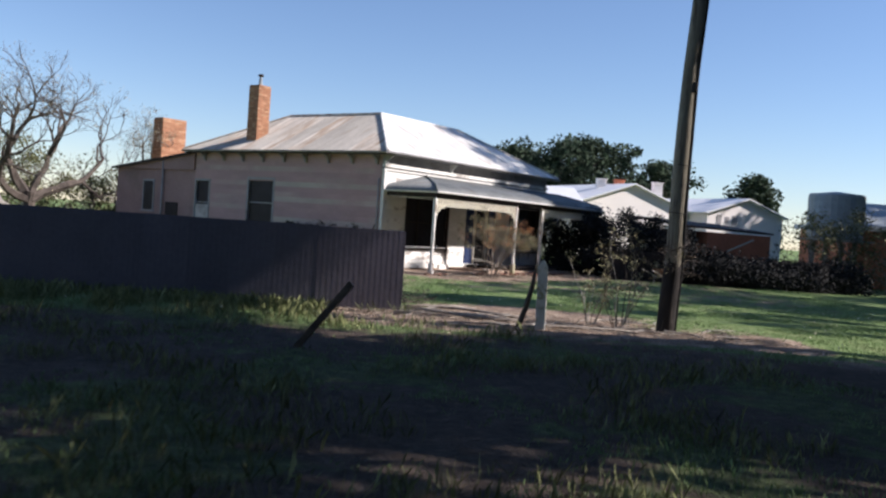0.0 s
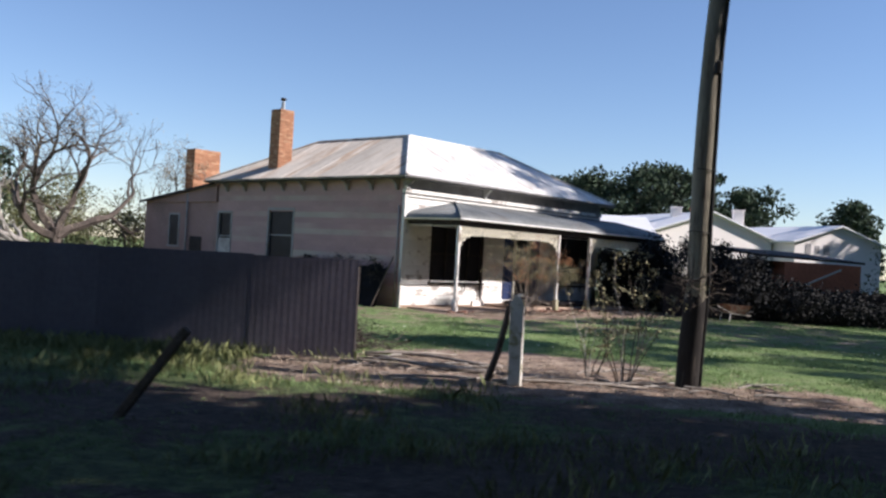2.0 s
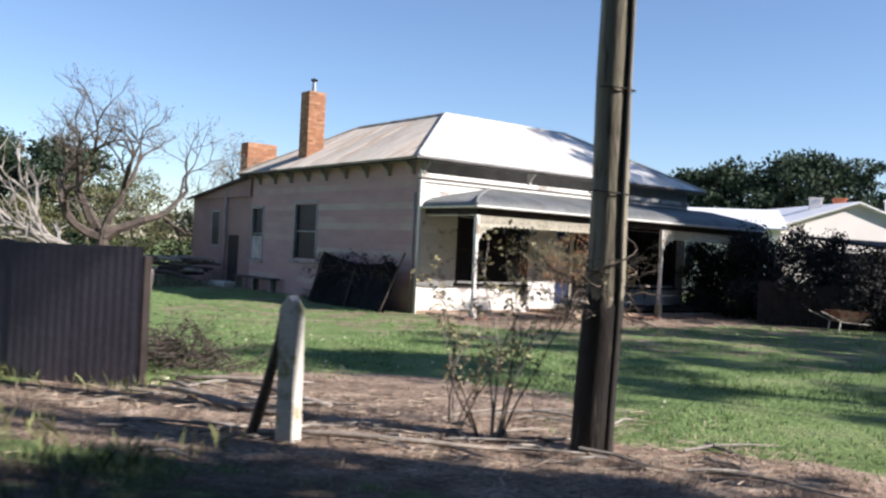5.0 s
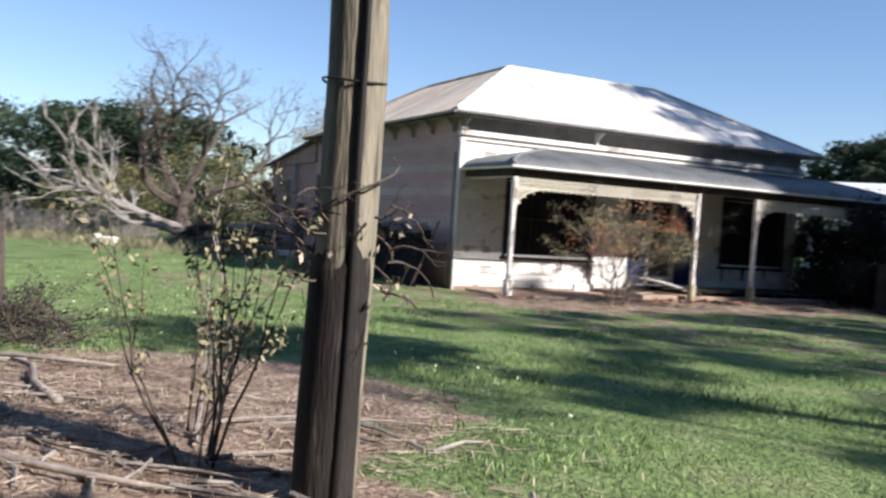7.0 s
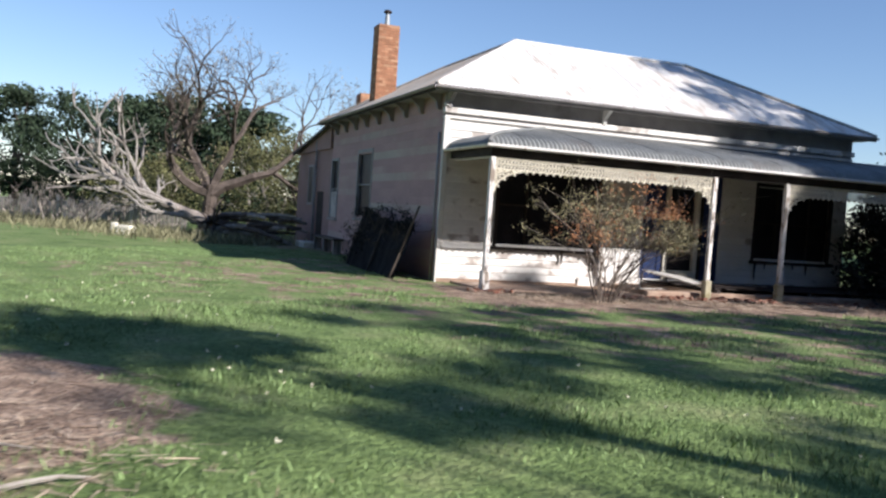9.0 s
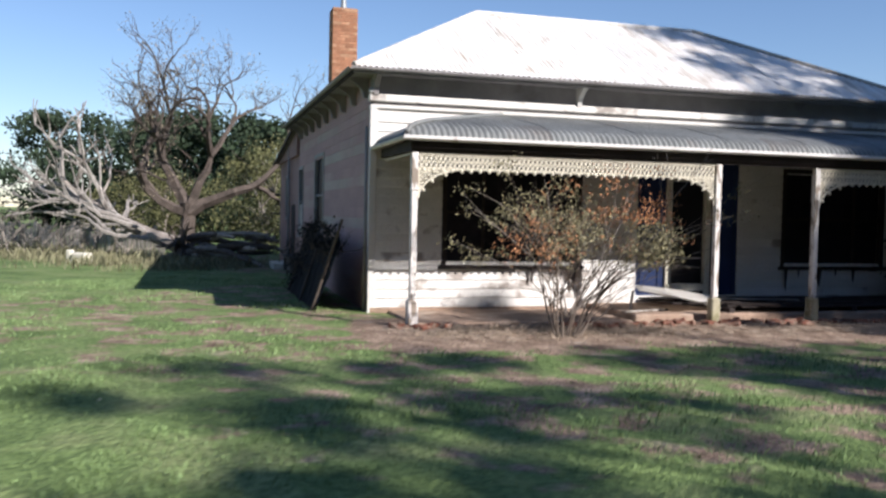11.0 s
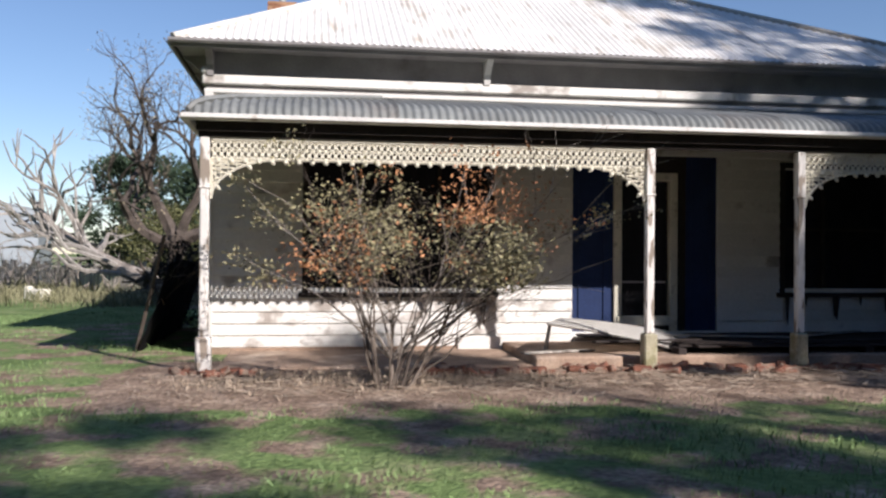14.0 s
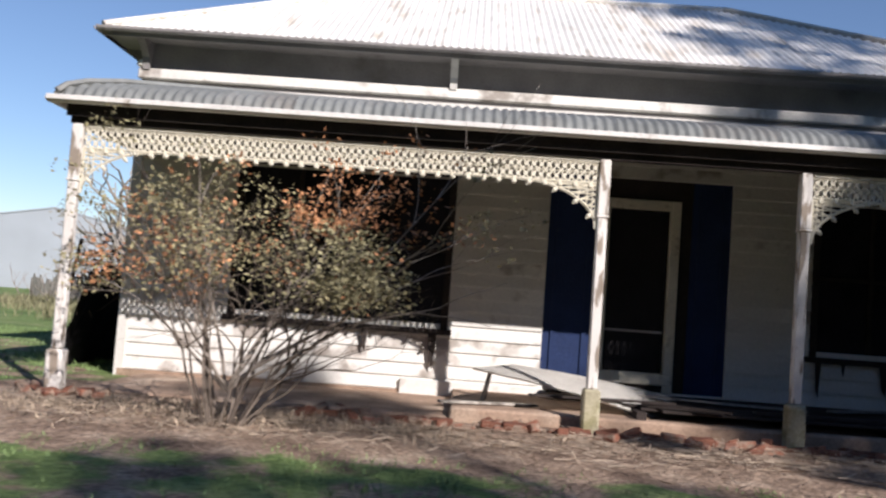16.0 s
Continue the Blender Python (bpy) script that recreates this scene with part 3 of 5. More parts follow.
# ---- chimneys in brick courses ----
def chimney(x0, y0, w, d, z0, z1, corbel=0):
    c = part("chimney", box(x0 + 0.012, y0 + 0.012, z0, x0 + w - 0.012, y0 + d - 0.012, z1 - 0.004), MORTAR, house, "tall orange brick chimney")
    meshes = {}

    def brick(a, b, lx, ly, z):
        key = (round(lx, 3), round(ly, 3))
        if key not in meshes:
            meshes[key] = finish("brick", box(0, 0, 0, lx, ly, 0.072, 0.005), BRICK)
        o = part("brick", meshes[key], None, c)
        o.location = (a, b, z)

    n = int((z1 - z0) / 0.083)
    for i in range(n):
        z, grow = z0 + i * 0.083, corbel * max(0, i - (n - 3)) / 3
        a0, b0, ww, dd = x0 - grow, y0 - grow, w + 2 * grow, d + 2 * grow
        nb = 3
        off = (i % 2) * 0.5
        for f in range(2):                       # front and back
            cuts = [0] + [ww * (k + off) / nb for k in range(1 if off == 0 else 0, nb)] + [ww]
            for p, q in zip(cuts, cuts[1:]):
                if q - p > 0.03:
                    brick(a0 + p + 0.004, b0 if f == 0 else b0 + dd - 0.1, q - p - 0.008, 0.1, z)
        for f in range(2):
            for p, q in ((0.104, dd / 2), (dd / 2, dd - 0.104)):
                brick(a0 if f == 0 else a0 + ww - 0.1, b0 + p + 0.004, 0.1, q - p - 0.008, z)
    return c


ch = chimney(0.82, 7.9, 0.66, 0.62, 4.45, 7.05)
part("chimney_pot", tube([(1.15, 8.21, 7.04), (1.15, 8.21, 7.3), (1.15, 8.21, 7.42)], [0.09, 0.07, 0.06], 8), TANK, ch)
part("chimney_cowl", tube([(1.15, 8.21, 7.42), (1.15, 8.21, 7.46), (1.15, 8.21, 7.53)], [0.06, 0.13, 0.1], 8), DARK, ch)
chimney(2.75, 17.02, 1.4, 0.75, 3.0, 6.12)

# ---- loose things at the house ----
tarp = thing("black_sheet", HOUSE, "black sagging sheet on stakes leaning beside the side wall", "sheet")
bm = bmesh.new()
NX, NZ = 22, 8
grid = []
for i in range(NX + 1):
    y = 0.55 + 4.3 * i / NX
    top = 1.55 - 0.32 * math.sin(math.pi * (i / NX) ** 0.8) + 0.06 * noise.noise((i * 0.9, 0, 0)) - (0.25 if i < 2 else 0)
    grid.append([bm.verts.new((-0.55 + 0.5 * j / NZ + 0.05 * noise.noise((i * 0.5, j * 0.6, 1)), y + 0.05 * noise.noise((i, j, 4)), -0.1 + (top + 0.1) * j / NZ)) for j in range(NZ + 1)])
for a, b in zip(grid, grid[1:]):
    for j in range(NZ):
        bm.faces.new((a[j], b[j], b[j + 1], a[j + 1]))
bmesh.ops.solidify(bm, geom=bm.faces, thickness=0.012)
part("sheet", bm, BLACK, tarp)
for y, h, lean in ((0.75, 1.62, 0.5), (2.6, 1.3, -0.1), (4.7, 1.5, 0.1)):
    part("stake", tube([(-0.6, y, -0.15), (-0.12, y - lean, h)], [0.03, 0.025], 6), DARKBARK, tarp)

scrap = thing("loose_iron_sheet", HOUSE, "bent white corrugated sheet lying across the verandah edge", "sheet")
bm, cols = bmesh.new(), []
for i in range(61):
    s = i / 60
    cols.append([bm.verts.new((4.80 + 0.5 * s + 2.25 * f, -1.35 + 1.1 * s + 0.1 * f, 0.50 - 0.33 * f + 0.05 * math.sin(3 * f) - 0.16 * (1 - s) * f + 0.014 * math.cos(s * 66))) for f in (0, 0.25, 0.5, 0.75, 1)])
for a, b in zip(cols, cols[1:]):
    for f in range(4):
        bm.faces.new((a[f], b[f], b[f + 1], a[f + 1]))
bmesh.ops.solidify(bm, geom=bm.faces, thickness=0.004)
part("sheet", bm, WHITE, scrap, smooth=True)
part("prop", tube([(4.95, -0.75, 0.11), (5.02, -0.72, 0.45)], [0.03, 0.025], 6), PALING, scrap)

# ---- ground ----
def axis(lo, hi, near0, near1, fine, coarse):
    out, v = [], lo
    while v < hi:
        out.append(v)
        v += fine if near0 <= v < near1 else coarse if near0 - 30 < v < near1 + 30 else coarse * 12
    return out + [hi]


GM = bpy.data.materials.new("lawn and bare earth")
GM.use_nodes = True
gn, gl = GM.node_tree.nodes, GM.node_tree.links
gb = gn["Principled BSDF"]
gb.inputs["Roughness"].default_value, gb.inputs["Specular IOR Level"].default_value = 0.95, 0.15
tc = gn.new("ShaderNodeTexCoord")
att = gn.new("ShaderNodeAttribute")
att.attribute_name = "bare"


def gnoise(s, d=5):
    t = gn.new("ShaderNodeTexNoise")
    t.inputs["Scale"].default_value, t.inputs["Detail"].default_value = s, d
    gl.new(tc.outputs["Object"], t.inputs["Vector"])
    return t.outputs["Fac"]


def gramp(src, stops):
    r = gn.new("ShaderNodeValToRGB")
    while len(r.color_ramp.elements) < len(stops):
        r.color_ramp.elements.new(0.5)
    for e, (p, c) in zip(r.color_ramp.elements, stops):
        e.position, e.color = p, (*c, 1)
    gl.new(src, r.inputs["Fac"])
    return r.outputs["Color"]


def gmix(kind, f, a, b):
    m = gn.new("ShaderNodeMix")
    m.data_type, m.blend_type = "RGBA", kind
    for src, s in ((f, "Factor"), (a, "A"), (b, "B")):
        if isinstance(src, float):
            m.inputs[s].default_value = src
        else:
            gl.new(src, m.inputs[s])
    return m.outputs["Result"]


lawn = gramp(gnoise(0.9), [(0.3, (0.11, 0.165, 0.06)), (0.5, (0.175, 0.25, 0.095)), (0.7, (0.25, 0.285, 0.14))])
lawn = gmix("MULTIPLY", 0.75, lawn, gramp(gnoise(14, 6), [(0.3, (0.45, 0.5, 0.4)), (0.7, (1.35, 1.3, 1.2))]))
soil = gramp(gnoise(2.2), [(0.3, (0.17, 0.118, 0.088)), (0.55, (0.36, 0.265, 0.195)), (0.75, (0.54, 0.43, 0.33))])
soil = gmix("MULTIPLY", 0.8, soil, gramp(gnoise(22, 6), [(0.32, (0.4, 0.38, 0.36)), (0.68, (1.3, 1.3, 1.3))]))
add = gn.new("ShaderNodeMath")
add.operation = "ADD"
gl.new(att.outputs["Fac"], add.inputs[0])
gl.new(gnoise(1.6, 6), add.inputs[1])
# soil and lawn go darker on the street verge: tree shade put into colour
verge_shade = gn.new("ShaderNodeAttribute")
verge_shade.attribute_name = "verge_shade"
soil = gmix("MIX", verge_shade.outputs["Fac"], soil, gramp(gnoise(7, 6), [(0.3, (0.022, 0.017, 0.014)), (0.6, (0.06, 0.047, 0.037)), (0.8, (0.15, 0.12, 0.09))]))
lawn = gmix("MIX", verge_shade.outputs["Fac"], lawn, gramp(gnoise(5, 6), [(0.35, (0.03, 0.034, 0.018)), (0.55, (0.075, 0.09, 0.04)), (0.75, (0.15, 0.17, 0.07))]))
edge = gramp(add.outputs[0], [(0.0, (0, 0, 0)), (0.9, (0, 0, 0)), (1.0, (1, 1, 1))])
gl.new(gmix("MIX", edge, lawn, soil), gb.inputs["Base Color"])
gbump = gn.new("ShaderNodeBump")
gbump.inputs["Strength"].default_value, gbump.inputs["Distance"].default_value = 0.9, 0.06
gl.new(gnoise(18, 6), gbump.inputs["Height"])
gl.new(gbump.outputs["Normal"], gb.inputs["Normal"])

HINV = HOUSE.inverted()


def smooth(v, a, b):
    t = min(1, max(0, (v - a) / (b - a)))
    return t * t * (3 - 2 * t)


def bareness(x, y):
    """Where the lawn has worn to earth: the old fence line, the gap beside the pole, the verge of the verandah, the side track."""
    line = 1 - smooth(abs(y - (13.6 - 0.05 * (x - 1))), 0.7, 1.7)
    line *= smooth(x, -4.0, -2.2) * (1 - smooth(x, 5.0, 6.6))
    gap = max(0, 1 - math.hypot((x - 1.0) / 3.3, (y - 15.8) / 2.8)) * 1.6
    track = (1 - smooth(abs(y - 11.2 + 0.25 * (x - 2)), 0.7, 1.8)) * smooth(x, -1, 1.5) * 0.55
    q = HINV @ Vector((x, y, 0))
    verge = (1 - smooth(abs(q.y + 2.4), 0.9, 3.0)) * smooth(q.x, -0.9, 0.3) * (1 - smooth(q.x, 11, 13))
    path = (1 - smooth(abs(x - 5.0 - 0.1 * (y - 8)), 0.9, 2.2)) * (1 - smooth(y, 9, 12)) * 0.5
    back = smooth(y, 31, 34) * smooth(-x, 8, 10) * 0.45
    litter = (0.55 + 0.55 * noise.noise((x * 0.45, y * 0.45, 21))) * (1 - smooth(y, 11.0, 13.2)) * smooth(y, -9, -6)
    worn = 0.42 * smooth(y, 17, 25) * smooth(x, -11, -8) * (1 - smooth(x, 11, 14))
    return min(1.0, max(line, gap, track, verge, path, back, litter, worn))


xs, ys = axis(-900, 900, -12, 14, 0.22, 3.0), axis(-500, 1400, -6, 32, 0.22, 3.0)
nx, ny = len(xs), len(ys)
verts = [(x, y, ground_z(x, y) if abs(x) < 60 and -40 < y < 90 else 0.0) for y in ys for x in xs]
faces = [(j * nx + i, j * nx + i + 1, (j + 1) * nx + i + 1, (j + 1) * nx + i) for j in range(ny - 1) for i in range(nx - 1)]
me = bpy.data.meshes.new("ground")
me.from_pydata(verts, [], faces)
bare = me.attributes.new("bare", "FLOAT", "POINT")
bare.data.foreach_set("value", [bareness(v[0], v[1]) if -20 < v[0] < 25 and -10 < v[1] < 50 else 0.0 for v in verts])
# mask of the shaded verge, fading out towards the sunlit lawn
verge_shade_data = me.attributes.new("verge_shade", "FLOAT", "POINT")
verge_shade_data.data.foreach_set("value", [0.9 * (1 - smooth(v[1] + 0.35 * max(0, v[0] - 2), 11.5, 13.5)) if -40 < v[0] < 40 and -30 < v[1] < 20 else 0.0 for v in verts])
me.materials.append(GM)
me.shade_smooth()
ground = tagged(new("ground", me), "green weedy lawn with worn brown earth patches", "ground", kind="structure")


# ---- telegraph pole, picket stump, fences ----
pole = thing("power_pole", pose(3.33, 14.25, 0.0, 0.6, 1.2, 0), "weathered grey timber power pole with a cable down it", "pole")
bm = tube([(0.03 * math.sin(k) * (k > 1), 0.02 * math.cos(2 * k) * (k > 1), -0.3 + k * 0.9) for k in range(11)], [0.176 - 0.005 * k for k in range(11)], 18)
part("shaft", bm, POLEWOOD, pole, smooth=True)


def pole_at(a, z, out):
    """A point on the pole's skin, at the angle a and the height z, out from it."""
    k = min(9.99, (z + 0.3) / 0.9)
    i, f = int(k), k - int(k)
    cx, cy = ((1 - f) * g(i) * (i > 1) + f * g(i + 1) * (i > 0) for g in (lambda q: 0.03 * math.sin(q), lambda q: 0.02 * math.cos(2 * q)))
    r = 0.176 - 0.005 * k + out
    return (cx + r * math.cos(a), cy + r * math.sin(a), z)


# thin dark skin round the pole's foot: a shadow laid on as colour
bm, grid = bmesh.new(), []
for i in range(25):
    a = radians(8 - 275 * i / 24)
    top = 1.42 + 0.22 * noise.noise((i * 0.35, 2.0, 0.0)) + 0.1 * noise.noise((i * 1.3, 7.0, 0.0))
    grid.append([bm.verts.new(pole_at(a + 0.05 * noise.noise((i, j * 0.6, 3.0)) * (i in (0, 24)), -0.25 + (top + 0.25) * j / 12, -0.004 if i in (0, 24) or j == 12 else 0.012)) for j in range(13)])
for c, d in zip(grid, grid[1:]):
    for j in range(12):
        bm.faces.new((c[j], c[j + 1], d[j + 1], d[j]))
part("tarred_butt", bm, POLE_SHADE, pole, "dark lower end, its shadow laid on as colour", True)
part("cable", tube([pole_at(radians(-44) + 0.07 * math.sin(k * 0.9), -0.1 + 0.42 * k, 0.016) for k in range(20)], [0.021] * 20, 6), WIRE, pole, "black cable stapled to the pole", True)
for z in (0.9, 1.6, 2.3, 3.2):
    bm = bmesh.new()
    ring = [(0.186 * math.cos(t) * (1 - 0.03 * z), 0.186 * math.sin(t) * (1 - 0.03 * z), z + 0.01 * math.sin(2 * t)) for t in (2 * math.pi * k / 16 for k in range(17))]
    part("wire_band", tube(ring, [0.007] * 17, 5, bm), WIRE, pole)
part("bolt_head", box(-0.02, -0.27, 4.55, 0.07, -0.16, 4.75, 0.02), WIRE, pole)


def picket(x, y, h, w, turn, lean, material, label):
    t = thing("picket_post", pose(x, y, ground_z(x, y) - 0.1, lean[0], lean[1], turn), label, "fence post")
    bm = bmesh.new()
    prof = [(-w / 2, 0), (w / 2, 0), (w / 2 * 1.02, h * 0.5), (w / 2, h - w * 0.7), (0, h), (-w / 2, h - w * 0.7), (-w / 2 * 0.98, h * 0.5)]
    a = [bm.verts.new((p, -w * 0.4, z)) for p, z in prof]
    b = [bm.verts.new((p, w * 0.4, z)) for p, z in prof]
    bm.faces.new(a), bm.faces.new(b[::-1])
    for i in range(len(prof)):
        j = (i + 1) % len(prof)
        bm.faces.new((a[j], a[i], b[i], b[j]))
    bmesh.ops.recalc_face_normals(bm, faces=bm.faces)
    bmesh.ops.bevel(bm, geom=bm.edges[:], offset=0.008, segments=1, affect="EDGES")
    part("post_shaft", bm, material, t)
    return t


gate = picket(0.82, 13.40, 1.36, 0.178, -10, (0, -1.0), PICKET, "white pointed fence post, paint flaking, standing alone")
part("strut", tube([(-0.42, 0.02, 0.05), (-0.27, 0.03, 0.5), (-0.16, 0.05, 0.95), (-0.14, 0.06, 1.2)], [0.055, 0.05, 0.045, 0.02], 7), DARKBARK, gate, "dark broken strut")

fence = thing("sheet_fence", pose(-1.72, 14.95, 0, 0, 0, 180), "dark slate corrugated sheet fence in shade", "fence")
FN = 22
for i in range(FN):
    bm, cols = bmesh.new(), []
    for j in range(49):
        s = j / 48 * 0.86
        x, y = i * 0.84 + s, 0.0008 * math.cos(2 * math.pi * s / 0.105)
        yy = -(-0.02 * (i * 0.84 + s))
        zt = 1.60 + 0.02 * noise.noise((i * 1.7, 0, 0))
        cols.append([bm.verts.new((x, y + yy + 0.006 * (i % 2), z)) for z in (-0.1, 0.5, 1.0, zt)])
    for a, b in zip(cols, cols[1:]):
        for f in range(3):
            bm.faces.new((a[f], b[f], b[f + 1], a[f + 1]))
    part("fence_sheet", bm, FENCEIRON, fence, smooth=True)
for i in range(8):
    part("fence_post", box(i * 2.5, -0.18, -0.3, i * 2.5 + 0.09, -0.04, 1.5, 0.006), DARK, fence)
part("top_rail", box(0.05, -0.1, 1.3, FN * 0.84, -0.045, 1.38), DARK, fence)

# low things along the side wall
step = thing("concrete_step", HOUSE, "pale concrete step below the low side door", "step")
part("step_block", box(-0.25, 11.9, -0.3, 0.38, 13.4, 0.16, 0.02), CREAM, step)
bench = thing("plank_bench", HOUSE, "grey plank on short legs along the side wall", "bench")
part("plank", box(-0.05, 8.4, 0.42, 0.3, 11.6, 0.48, 0.008), DARKBARK, bench)
for y in (8.6, 10.0, 11.4):
    part("leg", box(0.0, y - 0.05, -0.25, 0.25, y + 0.05, 0.42, 0.008), PALING, bench)

# ---- plants ----
def leaves(name, centres, count, size, material, parent, seed=1, squash=0.8, label=""):
    """A crown: leaf blades in clumps round the centres (x, y, z, radius), denser towards the rim."""
    rg = np.random.default_rng(seed)
    c = np.repeat(np.array([k[:3] for k in centres]), count, 0)
    r = np.repeat(np.array([k[3] for k in centres]), count)
    n = len(c)
    d = rg.normal(size=(n, 3))
    d /= np.linalg.norm(d, axis=1)[:, None]
    p = c + d * (r * rg.random(n) ** 0.45)[:, None] * np.array([1, 1, squash])
    a = rg.normal(size=(n, 3))
    a /= np.linalg.norm(a, axis=1)[:, None]
    b = np.cross(a, rg.normal(size=(n, 3)))
    b /= np.linalg.norm(b, axis=1)[:, None]
    s = size * rg.uniform(0.5, 1.3, n)[:, None]
    v = np.empty((n, 4, 3))
    v[:, 0], v[:, 1], v[:, 2], v[:, 3] = p - a * s * 0.5, p + b * s * 0.24, p + a * s * 0.5, p - b * s * 0.24
    me = bpy.data.meshes.new(name)
    me.from_pydata(v.reshape(-1, 3).tolist(), [], np.arange(n * 4).reshape(-1, 4).tolist())
    me.materials.append(material)
    ob = new(name, me)
    ob.parent = parent
    if label:
        ob["label"] = label
    return ob


def limbs(bm, rd, start, way, length, radius, depth, spread=0.6, up=0.15, tips=None, kink=0.25, split=(2, 3), sides=5):
    """Forking crooked limbs; the ends are gathered in tips."""
    pts, d, p = [Vector(start)], Vector(way).normalized(), Vector(start)
    n = 4
    for i in range(n):
        d = (d + Vector((rd.uniform(-kink, kink), rd.uniform(-kink, kink), rd.uniform(-kink, kink) + up * 0.3))).normalized()
        p = p + d * length / n
        pts.append(p.copy())
    tube(pts, [radius * (1 - 0.45 * i / n) for i in range(n + 1)], sides if radius > 0.03 else 4, bm)
    if tips is not None:
        tips.append((p.copy(), depth))
    if depth > 0:
        for k in range(rd.randint(*split)):
            w = (d + Vector((rd.uniform(-1, 1), rd.uniform(-1, 1), rd.uniform(-0.5, 1))) * spread + Vector((0, 0, up))).normalized()
            at = pts[-1] if k == 0 else pts[rd.randint(2, n)]
            limbs(bm, rd, at, w, length * rd.uniform(0.6, 0.85), radius * 0.55, depth - 1, spread, up, tips, kink, split, sides)


def leafy_tree(name, x, y, height, base, radius, clumps, clump_r, count, leaf, material, label, seed, trunk_r=0.3, category="tree", group="", bark=DARKBARK, flat=0.75, top=1.0):
    rd = random.Random(seed)
    gz = ground_z(x, y) if abs(x) < 60 and -40 < y < 90 else 0.0
    t = thing(name, Matrix.Translation((x, y, gz)), label, category, group)
    bm = bmesh.new()
    pts = [Vector((0.1 * rd.uniform(-1, 1) * k, 0.1 * rd.uniform(-1, 1) * k, -0.2 + height * 0.8 * k / 5)) for k in range(6)]
    tube(pts, [trunk_r * (1 - 0.15 * k) for k in range(6)], 8, bm)
    cs = []
    for k in range(clumps):
        a, q = rd.uniform(0, 2 * math.pi), rd.random() ** 0.5
        zz = rd.random()
        rr = radius * q * math.sqrt(max(0.15, 1 - ((zz - 0.4) / 0.62) ** 2)) * (top if zz > 0.6 else 1)
        c = Vector((math.cos(a) * rr, math.sin(a) * rr, base + (height - base) * zz))
        cs.append((*c, clump_r * rd.uniform(0.6, 1.3)))
        if k % 3 == 0:
            j = min(5, max(1, int(c.z / height * 5)))
            tube([pts[j], (pts[j] + c) / 2 + Vector((0, 0, 0.2)), c], [trunk_r * 0.3, trunk_r * 0.18, trunk_r * 0.06], 5, bm)
    part("trunk", bm, bark, t)
    leaves("crown", cs, count, leaf, material, t, seed, flat)
    return t


# tall trees along the street, out of view to the east and behind, added so that their shade lies over the verge and the
# lawn
for i, (x, y, h, b, r, n) in enumerate(((15.5, -11, 18, 2.5, 5.2, 44), (14.5, -4.5, 18, 2.2, 5.0, 26), (14.0, 0.8, 17.5, 2.2, 4.6, 24), (14.6, 8.0, 14, 2.2, 4.0, 74), (21.5, -8, 20, 3, 5.0, 18), (21.5, -1, 20, 3, 5.0, 18), (21.5, 5.0, 19, 3, 4.8, 16), (18.5, 7.3, 18, 2.5, 4.0, 62), (14.8, 9.4, 10.2, 1.8, 3.2, 60),
                                             (3.0, -9.5, 14, 6.5, 7.0, 80), (-9.0, -8.0, 14, 6.0, 7.0, 80), (9.0, -3.0, 15, 7.5, 6.5, 34), (9.8, 5.6, 14, 8.0, 5.4, 56), (-7.0, 0.5, 15, 8.0, 6.5, 110), (-16, 0.0, 13, 4.0, 5.0, 50), (14.8, 12.2, 19, 14.2, 2.6, 70))):
    leafy_tree("shade_tree", x, y, h, b, r, n, 1.4, 140, 0.42, PINE, "broad dark tree out of view, added for its deep shade", 20 + i, 0.35, group="street trees")
# gums out of view, crowns set where lawn, wall and roof lie in shade
for i, (x, y, h, b, r, n) in enumerate(((27, 16.6, 17, 10, 3.6, 20), (28, 22.6, 18, 8.5, 4.8, 58), (27, 29.0, 18, 7.5, 4.5, 42), (27.4, 28.2, 14.2, 10.8, 3.4, 40), (27.6, 23.4, 13.4, 10.2, 3.4, 60))):
    leafy_tree("gum_tree", x, y, h, b, r, n, 0.68, 170, 0.26, OLIVE, "tall thin-crowned gum tree beside the lawn", 40 + i, 0.3, group="gum trees", bark=BARK)
for i, (x, y, h, b, r, n) in enumerate(((26.8, 38.5, 25.5, 11.5, 4.6, 130), (31.5, 41.0, 25, 10, 4.5, 50), (26.2, 37.8, 17.3, 10.5, 2.6, 60), (26.2, 34.7, 18.2, 13.6, 1.5, 44), (20.0, 17.9, 14.0, 12.6, 0.7, 9))):
    leafy_tree("gum_tree", x, y, h, b, r, n, 1.2, 160, 0.38, OLIVE, "tall thin-crowned gum tree beside the lawn", 50 + i, 0.4, group="gum trees", bark=BARK)

# rows of trees on the far sides of the street and the lawn, out of view, added to hold off low sky light
for i, (x, y) in enumerate([(48 + 2 * (k % 2), -46 + 7 * k) for k in range(17)] + [(-26 + 8 * k, -30 - 2 * (k % 2)) for k in range(10)]):
    leafy_tree("shade_tree", x, y, 21.5, 0.4, 5.8, 96, 2.0, 70, 0.95, PINE, "broad dark tree out of view, added for its deep shade", 200 + i, 0.4, group="street trees")
# high crowns out of view, added to dim the sky light on the verge
for i, (x, y) in enumerate(((6.6, 1.5), (-1.5, -7.5))):
    leafy_tree("shade_tree", x, y, 14, 8.6, 6.4, 52, 1.5, 120, 0.5, PINE, "broad dark tree out of view, added for its deep shade", 230 + i, 0.35, group="street trees")

